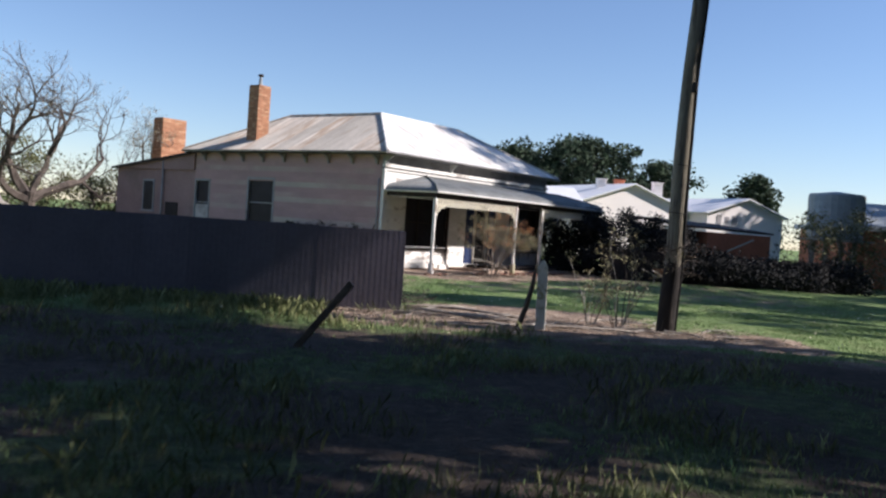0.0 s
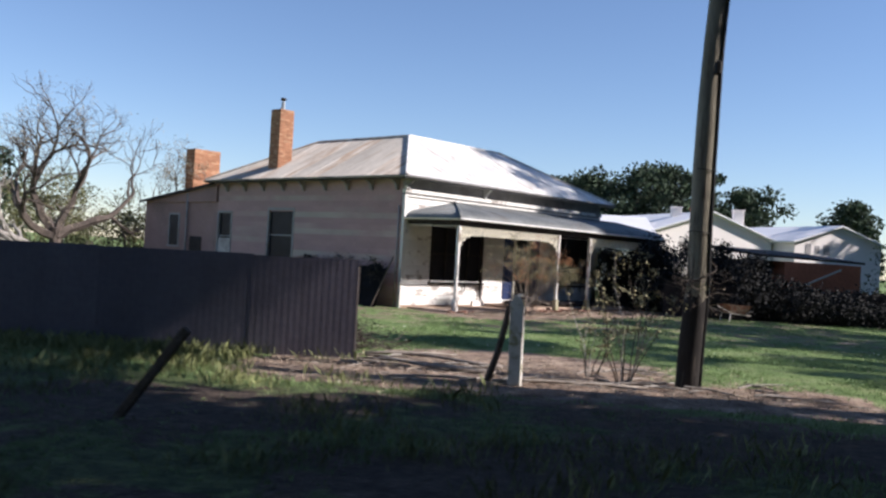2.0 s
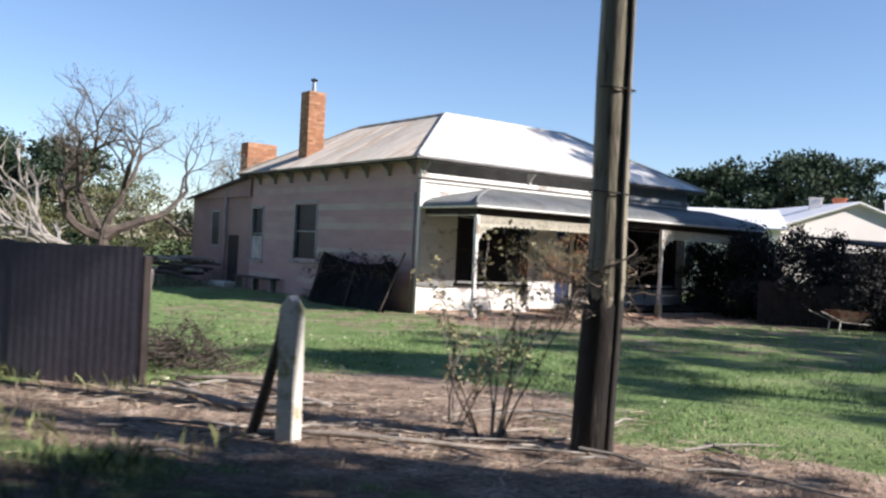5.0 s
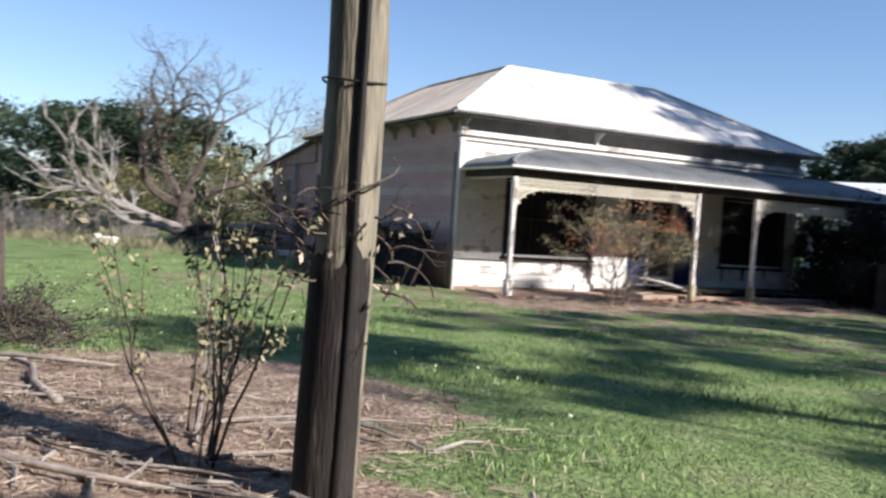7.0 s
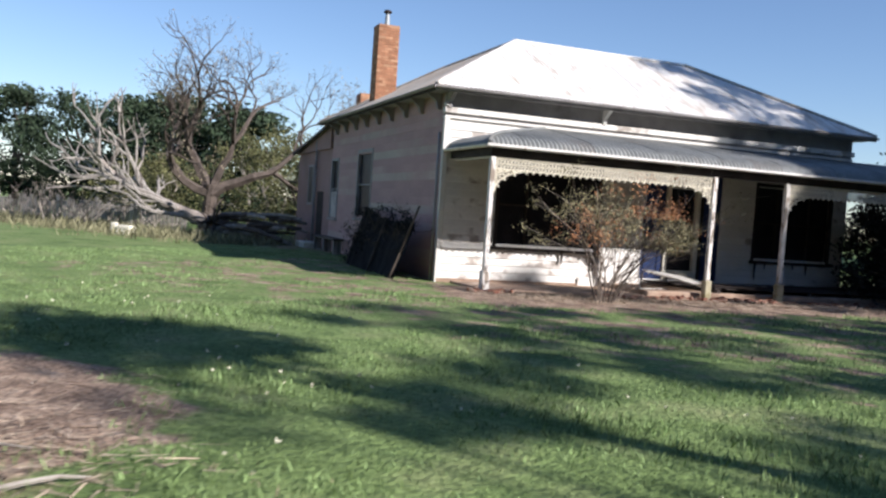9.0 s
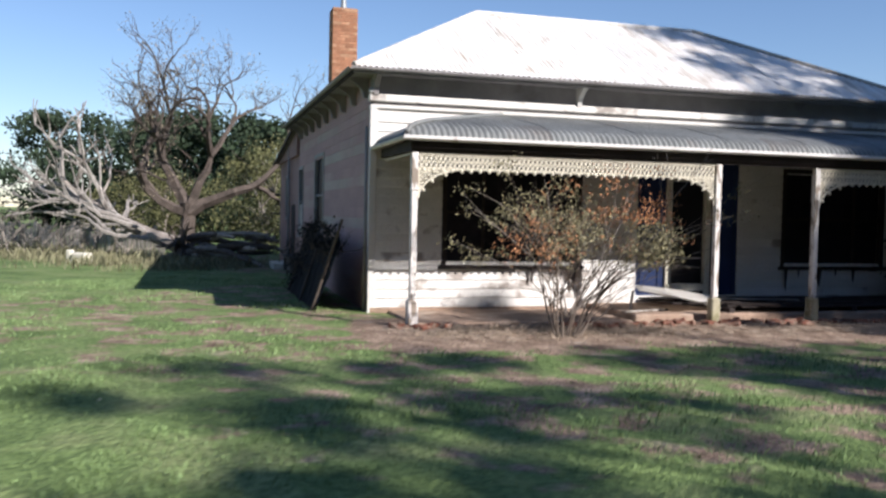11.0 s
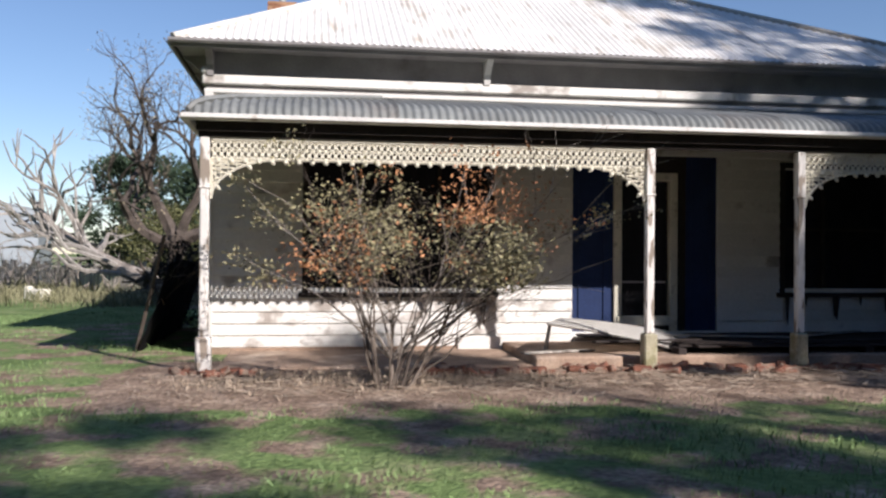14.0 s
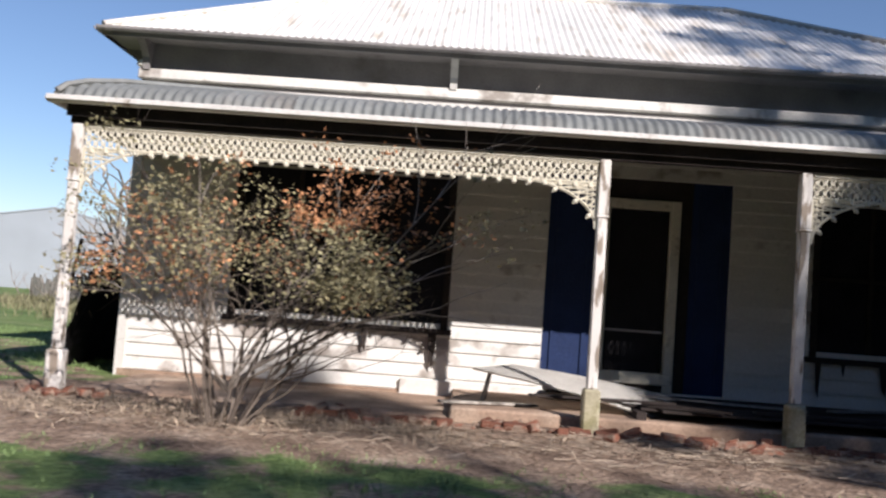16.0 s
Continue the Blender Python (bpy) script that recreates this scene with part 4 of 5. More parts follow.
# dark pines behind the houses
for i, (x, y, h, r) in enumerate(((4.5, 90, 9.6, 4.8), (9.5, 92, 11.0, 5.2), (15, 90, 11.8, 5.6), (20, 93, 11.4, 5.4), (12, 88, 10.8, 5.0), (24, 91, 9.6, 4.4), (7, 88, 9.8, 4.6), (34.0, 92, 8.8, 3.0))):
    leafy_tree("pine_tree", x, y, h, 1.5, r, 70, 1.5, 120, 0.5, PINE, "dark spreading pine far behind the buildings", 60 + i, 0.4, group="far pines", top=0.95, flat=0.6)
for i, (x, y, h, r) in enumerate(((-67, 60, 9.6, 4.8), (-60, 61, 9.2, 4.8), (-53, 61, 8.6, 4.8), (-47, 58, 8.4, 4.4), (-41, 57, 8.2, 4.2), (-36, 57, 7.4, 4.0))):
    leafy_tree("pine_tree", x, y, h, 0.4, r, 70, 1.4, 120, 0.42, PINE, "dark pine at the back of the yard", 80 + i, 0.35, group="yard pines", top=0.95, flat=0.65)
for i, (x, y, h, r) in enumerate(((-30.5, 52, 5.6, 3.4), (-26, 50, 5.2, 3.0), (-23, 45.5, 4.4, 2.4), (-19.5, 46, 4.2, 2.4), (-27, 43, 3.2, 2.4), (-17, 43.5, 3.2, 2.0), (-31, 44, 2.8, 2.4), (-15.2, 46, 3.6, 2.0))):
    leafy_tree("olive_shrub", x, y, h, 0.2, r, 40, 0.75, 110, 0.17, OLIVE, "tangled olive shrub behind the fallen tree", 95 + i, 0.1, "shrub", "yard shrubs", BARK)


def bare_tree(x, y, starts, seed, label, bark):
    rd = random.Random(seed)
    t = thing("bare_tree", Matrix.Translation((x, y, 0)), label, "tree")
    bm, tips = bmesh.new(), []
    tube([(0, 0, -0.3), (0.1, 0, 0.6), (0.15, 0.05, 1.4), (0.2, 0, 2.0)], [0.34, 0.3, 0.26, 0.22], 9, bm)
    part("trunk", bm, bark, t)
    for way, ln, r in starts:
        bm = bmesh.new()
        limbs(bm, rd, (0.2, 0, 1.6), way, ln * 0.93, r * 1.3, 6, 0.72, 0.08, tips, 0.38, (2, 3))
        part("limb", bm, bark, t)
    ends = [(*p, 0.35) for p, d in tips if d <= 1]
    leaves("last_leaves", rd.sample(ends, min(len(ends), 420)), 7, 0.085, BUDS, t, seed)
    return t


bare_tree(-19.6, 38.4, (((-0.35, -0.2, 1.0), 2.5, 0.21), ((0.8, 0.55, 0.5), 2.7, 0.19), ((-0.9, -0.5, 0.65), 2.5, 0.17), ((0.35, 0.2, 1.0), 2.5, 0.16)), 8, "leafless crooked tree against the sky", DARKBARK)
bare_tree(-15.6, 42.5, (((0.4, 0.2, 1.0), 1.9, 0.12), ((-0.4, -0.3, 0.9), 1.8, 0.11)), 12, "leafless small tree behind the lean-to", BARK)

# fallen tree: root plate, trunk, tangle of limbs
fallen = thing("fallen_tree", Matrix.Translation((-17.2, 36.2, 0)), "fallen grey dead tree with torn root plate on the lawn's edge", "tree")
rd = random.Random(31)
bm = bmesh.new()
tube([(0.2, 0, 0.5), (-1.2, -0.3, 0.9), (-2.8, -0.7, 1.5), (-4.2, -1.1, 2.2), (-5.0, -1.5, 3.2)], [0.27, 0.22, 0.17, 0.12, 0.05], 9, bm)
part("trunk", bm, BARK, fallen)
for k in range(17):
    bm = bmesh.new()
    s = k / 16
    limbs(bm, rd, (-0.6 - 4.0 * s, -0.2 - 1.0 * s, 0.75 + 1.5 * s), (rd.uniform(-1, 0.4), rd.uniform(-1.0, 0.6), rd.uniform(-0.35, 0.9)), rd.uniform(1.3, 2.2), 0.1, 2, 0.7, 0.0, None, 0.3)
    part("limb", bm, PALING, fallen)
for k in range(16):
    a = 2 * math.pi * k / 16
    bm = bmesh.new()
    limbs(bm, rd, (0.3, 0, 0.5), (0.5, math.cos(a), math.sin(a)), rd.uniform(0.35, 0.7), 0.07, 1, 0.6, 0, None, 0.4)
    part("root", bm, DARKBARK, fallen)
logs = thing("log_pile", Matrix.Translation((-15.2, 37.0, 0)), "pile of grey fallen limbs behind the house", "logs")
for k in range(26):
    a, ln = rd.uniform(-0.5, 0.5), rd.uniform(1.2, 3.2)
    c = Vector((rd.uniform(-2.2, 1.2), rd.uniform(-0.8, 1.2), 0.1 + 0.9 * rd.random() ** 1.5))
    u = Vector((math.cos(a), math.sin(a), rd.uniform(-0.15, 0.15))) * ln / 2
    part("log", tube([c - u, c + Vector((0, 0, rd.uniform(0, 0.15))), c + u], [rd.uniform(0.05, 0.13)] * 2 + [0.05], 7), BARK if k % 3 else DARKBARK, logs)
brush = thing("brush_heap", Matrix.Translation((-23, 35.5, 0)), "heap of grey dead twigs along the back fence", "brush")
bm = bmesh.new()
for k in range(60):
    limbs(bm, rd, (rd.uniform(-7, 3), rd.uniform(-2, 1.5), 0.05), (rd.uniform(-1, 1), rd.uniform(-0.6, 0.6), rd.uniform(0.2, 0.9)), rd.uniform(0.4, 0.9), 0.03, 2, 0.7, 0.1, None, 0.3)
part("brushwood", bm, BARK, brush)["kind"] = "stuff"
block = thing("stone_block", pose(-18.2, 33.4, 0.0, 0, 0, 20), "pale broken concrete block on the grass", "block")
part("block_body", box(-0.28, -0.2, -0.05, 0.28, 0.2, 0.3, 0.05), CREAM, block)
part("chip", box(-0.52, -0.12, -0.03, -0.32, 0.1, 0.38, 0.04), CREAM, block)

# shrub in front of the verandah
bush = thing("verandah_shrub", HOUSE @ pose(2.7, -3.05, -0.05) @ Matrix.Diagonal((1.2, 1.05, 1.12, 1)), "twiggy shrub, half bare, with dull green and russet leaves", "shrub")
rd = random.Random(77)
tips = []
for k in range(15):
    bm = bmesh.new()
    a = 2 * math.pi * k / 15 + rd.uniform(-0.2, 0.2)
    o = 0.03 + 0.12 * rd.random()
    limbs(bm, rd, (o * math.cos(a), o * math.sin(a), -0.05), (0.16 + 0.48 * math.cos(a), 0.3 * math.sin(a), 1.0), rd.uniform(0.68, 0.88), rd.uniform(0.011, 0.019), 4, 0.8, -0.06, tips, 0.2, (2, 3), 5)
    part("stem", bm, SHRUBBARK if k % 3 else DARKBARK, bush)
for way, ln, d in (((0.9, 0.1, 0.6), 1.0, 2), ((1.0, 0.1, 1.1), 1.0, 3), ((0.95, -0.1, 0.9), 1.1, 3), ((0.85, 0.0, 0.95), 1.15, 3), ((0.7, -0.15, 0.9), 1.0, 3), ((-0.5, 0.0, 0.9), 0.9, 2), ((-0.1, 0, 1), 0.85, 2), ((-0.8, 0.1, 0.8), 0.7, 3), ((0.5, -0.2, 0.9), 0.85, 2)):
    bm = bmesh.new()
    limbs(bm, rd, (0, 0, 0.3), way, ln, 0.014, d, 0.5, -0.1, tips, 0.1, (1, 3), 5)
    part("cane", bm, BARK, bush, "pale bare cane")
green = [(*p, 0.16) for p, d in tips if d <= 2 and 1.0 < p.z < 2.4 and -1.55 < p.x < 2.0 and abs(p.y) < 1.1 and (p.x < 1.2 or p.z > 1.5)]
rd.shuffle(green)
rs = [g for g in green if 0.45 < g[0] < 1.7 and g[2] > 1.55][:80] + [g for g in green if -0.9 < g[0] < -0.3 and 1.0 < g[2] < 1.6][:25]
gr = [g for g in green if g not in rs]
gr = gr[:300] + [g for g in gr[300:] if g[0] > 0.75 or g[0] < -0.9]
leaves("foliage", [g for g in gr if -0.9 < g[0] < 0.75], 14, 0.04, ROSE, bush, 5)
leaves("side_foliage", [g for g in gr if g[0] > 0.75 or g[0] < -0.9], 26, 0.042, ROSE, bush, 7)
leaves("russet_foliage", rs + green[:30], 18, 0.042, RED, bush, 6, label="russet orange leaves")

# rose shoots by the pole
def cane_shrub(x, y, n, h, seed, label, leafn=14, group=""):
    rd = random.Random(seed)
    t = thing("rose_bush", Matrix.Translation((x, y, ground_z(x, y))), label, "shrub", group)
    tips = []
    for k in range(n):
        a = rd.uniform(0, 2 * math.pi)
        bm = bmesh.new()
        limbs(bm, rd, (0.08 * math.cos(a), 0.08 * math.sin(a), -0.05), (0.35 * math.cos(a), 0.3 * math.sin(a), 1), h * rd.uniform(0.5, 0.8), 0.012, 2, 0.4, 0.1, tips, 0.14, (1, 2), 4)
        part("cane", bm, DARKBARK if k % 3 else PALING, t)
    leaves("foliage", [(*p, 0.11) for p, d in tips if p.z > 0.15], leafn, 0.055, ROSE, t, seed)
    return t


cane_shrub(2.40, 14.28, 10, 1.15, 3, "thin straggling rose bush with sparse leaves", 16)
cane_shrub(1.95, 14.7, 6, 0.8, 4, "thin straggling rose bush with sparse leaves", 12)
ivy = thing("creeper", Matrix.Translation((3.42, 14.25, 0)), "dead creeper wound round the pole", "creeper")
bm = bmesh.new()
rd = random.Random(9)
for k in range(14):
    a0 = rd.choice((-2.3, 0.6, 2.6, -0.2, -2.9)) + rd.uniform(-0.5, 0.5)
    if k % 6 == 0:
        tube([(0.22 * math.cos(a0 + 0.5 * j), 0.22 * math.sin(a0 + 0.5 * j), 1.15 + 0.035 * k + 0.05 * j) for j in range(8)], [0.008] * 8, 4, bm)
    limbs(bm, rd, (0.2 * math.cos(a0), 0.2 * math.sin(a0), 1.2 + 0.035 * k), (math.cos(a0), math.sin(a0), rd.uniform(-0.5, 0.3)), rd.uniform(0.14, 0.3), 0.009, 2, 0.8, -0.1, None, 0.45)
part("vine", bm, DARKBARK, ivy)
leaves("dead_leaves", [(0.24 * math.cos(k), 0.24 * math.sin(k), 1.2 + 0.05 * k, 0.12) for k in range(9)], 6, 0.06, STRAW, ivy, 4)

# dead creeper over the black sheet
vine = thing("dead_creeper", HOUSE, "dark tangle of dead creeper over the black sheet", "creeper")
bm = bmesh.new()
rd = random.Random(14)
for k in range(26):
    y = 0.6 + 4.2 * k / 25
    limbs(bm, rd, (-0.25, y, rd.uniform(0.6, 1.2)), (rd.uniform(-0.5, 0.3), rd.uniform(-1, 1), rd.uniform(-0.2, 0.9)), rd.uniform(0.25, 0.45), 0.012, 2, 0.8, 0.0, None, 0.4)
part("vine", bm, DARKBARK, vine)
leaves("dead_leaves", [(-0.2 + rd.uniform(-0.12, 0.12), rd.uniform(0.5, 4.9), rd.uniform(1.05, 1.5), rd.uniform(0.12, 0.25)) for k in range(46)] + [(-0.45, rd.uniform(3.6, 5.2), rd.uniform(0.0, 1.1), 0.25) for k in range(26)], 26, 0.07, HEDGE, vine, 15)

# dark overgrown shrubs beyond the verandah; the near-black leaf colour includes their shade
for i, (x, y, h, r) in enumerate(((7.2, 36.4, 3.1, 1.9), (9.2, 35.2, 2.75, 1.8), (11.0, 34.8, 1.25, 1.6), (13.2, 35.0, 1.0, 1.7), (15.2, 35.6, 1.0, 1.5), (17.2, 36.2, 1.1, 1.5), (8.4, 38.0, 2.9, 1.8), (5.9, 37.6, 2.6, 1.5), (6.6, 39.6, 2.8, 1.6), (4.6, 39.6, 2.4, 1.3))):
    leafy_tree("dark_shrub", x, y, h, 0.0, r, 44, 0.55, 190, 0.13, HEDGE, "dense shrub, its leaves coloured near black for shade", 120 + i, 0.08, "shrub", "dark shrubs", flat=0.9)
for i, (x, y, h, r) in enumerate(((16.4, 37.4, 3.4, 1.7), (18.3, 37.9, 3.6, 1.9), (20.6, 38.6, 3.0, 2.0), (23.5, 40.0, 2.8, 2.2))):
    leafy_tree("grey_shrub", x, y, h, 0.2, r, 34, 0.6, 80, 0.13, OLIVE, "greyish thin shrub by the water tank", 131 + i, 0.07, "shrub", "grey shrubs", bark=BARK)

# ---- buildings behind ----
def gable_shed(x0, x1, y0, y1, wall_h, ridge_h, label, wallm, roofm, along="y", windows=(), e=0.35):
    t = thing("gabled_shed", Matrix.Translation((x0, y0, 0)), label, "shed")
    w, d = x1 - x0, y1 - y0
    bm = bmesh.new()
    if along == "y":
        prof = [(0, 0), (w, 0), (w, wall_h), (w / 2, ridge_h), (0, wall_h)]
        a = [bm.verts.new((p, 0, z)) for p, z in prof]
        b = [bm.verts.new((p, d, z)) for p, z in prof]
    else:
        prof = [(0, 0), (d, 0), (d, wall_h), (d / 2, ridge_h), (0, wall_h)]
        a = [bm.verts.new((0, p, z)) for p, z in prof]
        b = [bm.verts.new((w, p, z)) for p, z in prof]
    bm.faces.new(a), bm.faces.new(b[::-1])
    for i in range(5):
        bm.faces.new((a[(i + 1) % 5], a[i], b[i], b[(i + 1) % 5]))
    bmesh.ops.recalc_face_normals(bm, faces=bm.faces)
    part("shed_wall", bm, wallm, t)
    sl = (ridge_h - wall_h) / ((w if along == "y" else d) / 2)
    for s in (0, 1):
        half = (w if along == "y" else d) / 2
        p0, p1 = (-e, half) if s == 0 else (half, 2 * half + e)
        z0, z1 = (wall_h - e * sl, ridge_h) if s == 0 else (ridge_h, wall_h - e * sl)
        if along == "y":
            q = [(p0, -e, z0 + 0.12), (p1, -e, z1 + 0.12), (p1, d + e, z1 + 0.12), (p0, d + e, z0 + 0.12)]
        else:
            q = [(-e, p0, z0 + 0.12), (w + e, p0, z0 + 0.12), (w + e, p1, z1 + 0.12), (-e, p1, z1 + 0.12)]
        part("shed_roof", slab(q, 0.1), roofm, t)
    for (a0, z0, a1, z1) in windows:
        part("window", box(a0, -0.03, z0, a1, -0.005, z1), GREY_SHADED, t)
    return t


s1 = gable_shed(9.4, 19.6, 61.5, 80, 4.05, 5.75, "long cream shed with pale low gabled roof", SHEDWALL, SHEDROOF)
s2 = gable_shed(19.9, 27.3, 63.5, 82, 4.1, 5.3, "long cream shed with pale low gabled roof", SHEDWALL, SHEDROOF, windows=((0.9, 3.3, 1.35, 4.0), (1.7, 3.4, 2.05, 3.9), (2.4, 3.3, 2.9, 4.0)))
for s in (s1, s2):
    s.matrix_world = s.matrix_world @ pose(0, 0, 0, 0, 0, 22)
s3 = gable_shed(4.0, 9.6, 60, 70, 3.9, 5.2, "long cream shed with pale low gabled roof", SHEDWALL, SHEDROOF, along="x")
for x, z, m in ((12.2, 5.5, SHEDWALL), (13.6, 5.6, REDWALL), (16.6, 5.5, SHEDWALL)):
    v = thing("roof_vent", pose(x, 66, 5.0), "small square vent on the pale roof", "roof vent", "roof vents")
    part("vent_body", box(-0.35, -0.35, -0.6, 0.35, 0.35, 1.15, 0.03), m, v)
    part("vent_cap", box(-0.42, -0.42, 1.15, 0.42, 0.42, 1.22, 0.02), m, v)
red = thing("red_outbuilding", pose(11.5, 37.3, 0, 0, 0, 36), "low orange red brick outbuilding with dark roof edge", "shed")
part("brick_wall", box(0, 0, -0.1, 5.0, 3, 2.3), REDWALL, red)
part("roof", slab([(-1.6, -0.06, 2.52), (5.2, -0.06, 2.46), (5.2, 3.2, 2.8), (-1.6, 3.2, 2.85)], 0.09), DARK, red)
part("brace", slab([(1.3, -0.03, 1.35), (3.6, -0.03, 2.05), (3.6, -0.03, 2.13), (1.3, -0.03, 1.43)], 0.03), CREAM, red)
part("side_wall", box(-1.5, 0.6, -0.1, -0.004, 3, 2.3), DARK, red)
tank = thing("water_tank", pose(18.7, 40.3, 0), "grey corrugated iron water tank on a timber stand", "water tank")
part("tank_body", tube([(0, 0, 2.4), (0, 0, 2.5), (0, 0, 4.5), (0, 0, 4.58)], [1.25, 1.3, 1.3, 1.25], 28), TANK, tank, smooth=False)
part("tank_lid", tube([(0, 0, 4.58), (0, 0, 4.72)], [1.2, 0.15], 28), TANK, tank)
for k in range(4):
    a = math.pi / 4 + k * math.pi / 2
    part("stand_leg", box(math.cos(a) - 0.09, math.sin(a) - 0.09, -0.1, math.cos(a) + 0.09, math.sin(a) + 0.09, 2.3), PALING, tank)
part("stand_deck", box(-1.35, -1.35, 2.3, 1.35, 1.35, 2.4), PALING, tank)
far = thing("far_cottage", pose(20.8, 43.0, 0), "low red cottage with pale roof edge", "house")
part("cottage_wall", box(0, 0, 0, 8, 6, 3.0), REDWALL, far)
part("cottage_fascia", box(-0.3, -0.3, 3.0, 8.3, 6.3, 3.25), WHITE, far)
part("cottage_roof", slab([(-0.3, -0.3, 3.26), (8.3, -0.3, 3.26), (6, 3, 4.6), (2, 3, 4.6)], 0.1), TANK, far)
shed = gable_shed(-62.2, -46.2, 34.7, 46, 4.3, 5.9, "pale grey sheet metal shed at the back of the yard", ZINC, ZINC, along="y", e=0.06)
shed.matrix_world = pose(-63.0, 34.0, 0, 0, 0, 63)
dark_fence = thing("board_fence", pose(6.4, 34.0, 0, 0, 0, 0), "dark board fence under the shrubs", "fence")
for k in range(46):
    part("paling", box(k * 0.21, 0.9 + 0.01 * (k % 2), -0.1, k * 0.21 + 0.2, 0.92 + 0.01 * (k % 2), 1.25 + 0.04 * math.sin(k * 2.1)), DARK, dark_fence)
part("rail", box(0, 0.935, 0.9, 9.7, 0.99, 1.0), DARK, dark_fence)

# old palings past the end of the sheet fence, and the back yard fence
for i, (x, y, h, lean, m) in enumerate(((-2.08, 15.5, 1.45, -3, PALING), (-2.3, 15.75, 1.55, 1, DARKBARK), (-2.5, 16.0, 1.4, 4, PALING), (-2.75, 16.3, 1.5, -2, DARKBARK), (-2.95, 16.55, 1.3, 3, DARKBARK), (-3.15, 16.8, 1.5, -2, DARKBARK), (-3.4, 17.1, 1.35, 5, DARKBARK), (-3.62, 17.4, 1.3, -3, DARKBARK), (-3.9, 17.7, 1.3, 2, DARKBARK), (-4.2, 18.05, 1.25, -4, DARKBARK))):
    t = thing("fence_paling", pose(x, y, ground_z(x, y) - 0.1, lean, lean * 0.7, 48), "grey split timber paling of the old fence", "paling", "old palings")
    part("board", box(-0.1, -0.03, 0, 0.1, 0.03, h, 0.01), m, t)
yard = thing("yard_fence", pose(-34, 34.8, 0, 0, 0, 14), "low grey paling fence along the back of the yard", "fence")
for k in range(70):
    h = 0.95 + 0.12 * math.sin(k * 1.9) + 0.1 * math.sin(k * 0.7)
    part("paling", box(k * 0.2, 0, -0.1, k * 0.2 + 0.16, 0.025, h), PALING, yard)
part("rail", box(0, 0.03, 0.6, 14, 0.08, 0.68), PALING, yard)

# ---- litter and small things ----
heap = thing("brush_heap", Matrix.Translation((-2.7, 16.9, 0.0)) @ Matrix.Diagonal((0.85, 0.8, 0.6, 1)), "dark heap of pruned twigs beside the old palings", "brush")
rd = random.Random(91)
bm = bmesh.new()
ends = []
for k in range(130):
    a, q = rd.uniform(0, 6.28), rd.random() ** 0.5
    limbs(bm, rd, (1.35 * q * math.cos(a), 0.95 * q * math.sin(a), rd.uniform(0.02, 0.75 - 0.6 * q)), (rd.uniform(-1, 1), rd.uniform(-1, 1), rd.uniform(0.0, 0.7)), rd.uniform(0.35, 0.6), 0.018, 2, 0.5, -0.12, ends, 0.25)
part("brushwood", bm, DARKBARK, heap)["kind"] = "stuff"
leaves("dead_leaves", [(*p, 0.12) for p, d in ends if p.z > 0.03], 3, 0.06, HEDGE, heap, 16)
cart = thing("garden_barrow", pose(8.7, 33.6, 0, 0, 0, 25), "red garden barrow standing beside dark shrubs", "wheelbarrow")
bm = bmesh.new()
lo = [bm.verts.new(p) for p in ((-0.3, -0.22, 0.28), (0.3, -0.22, 0.28), (0.3, 0.22, 0.28), (-0.3, 0.22, 0.28))]
hi = [bm.verts.new(p) for p in ((-0.5, -0.34, 0.6), (0.55, -0.34, 0.56), (0.55, 0.34, 0.56), (-0.5, 0.34, 0.6))]
bm.faces.new(lo[::-1])
for k in range(4):
    bm.faces.new((lo[k], lo[(k + 1) % 4], hi[(k + 1) % 4], hi[k]))
bmesh.ops.solidify(bm, geom=bm.faces, thickness=0.02)
part("tray", bm, RUBBLE, cart)
for y in (-0.25, 0.25):
    part("handle", tube([(0.7, y * 0.4, 0.2), (-0.3, y, 0.27), (-1.0, y * 1.2, 0.55)], [0.018] * 3, 6), PALING, cart, "grey timber handle")
    part("leg", tube([(-0.35, y, 0.27), (-0.4, y, -0.02)], [0.02] * 2, 6), WHITE, cart)
bm = tube([(0.72 + 0.16 * math.cos(t), 0, 0.19 + 0.16 * math.sin(t)) for t in (2 * math.pi * k / 14 for k in range(15))], [0.035] * 15, 7)
part("wheel", bm, WIRE, cart)
stake = thing("leaning_stake", pose(-2.95, 9.35, 0.05, 0, 38, -12), "grey timber stake leaning in the long grass", "stake")
part("stake_shaft", box(-0.045, -0.03, -0.15, 0.045, 0.03, 1.12, 0.008), DARKBARK, stake)
rd = random.Random(55)
for k in range(46):
    x, y = rd.uniform(-1.8, 4.6), rd.gauss(14.3, 0.75)
    if abs(x - 3.42) < 0.3 and abs(y - 14.25) < 0.3:
        continue
    t = thing("fallen_stick", pose(x, y, ground_z(x, y) + 0.02, rd.uniform(-4, 4), rd.uniform(-4, 4), rd.gauss(10, 40)), "dry grey stick on bare earth", "stick", "fallen sticks")
    ln = rd.uniform(0.3, 1.2)
    part("stick_body", tube([(-ln / 2, 0, 0), (-ln / 6, rd.uniform(-0.06, 0.06), 0.02), (ln / 5, rd.uniform(-0.06, 0.06), 0.015), (ln / 2, 0, 0)], [0.018, 0.016, 0.012, 0.006], 5), PALING if k % 3 else BARK, t)
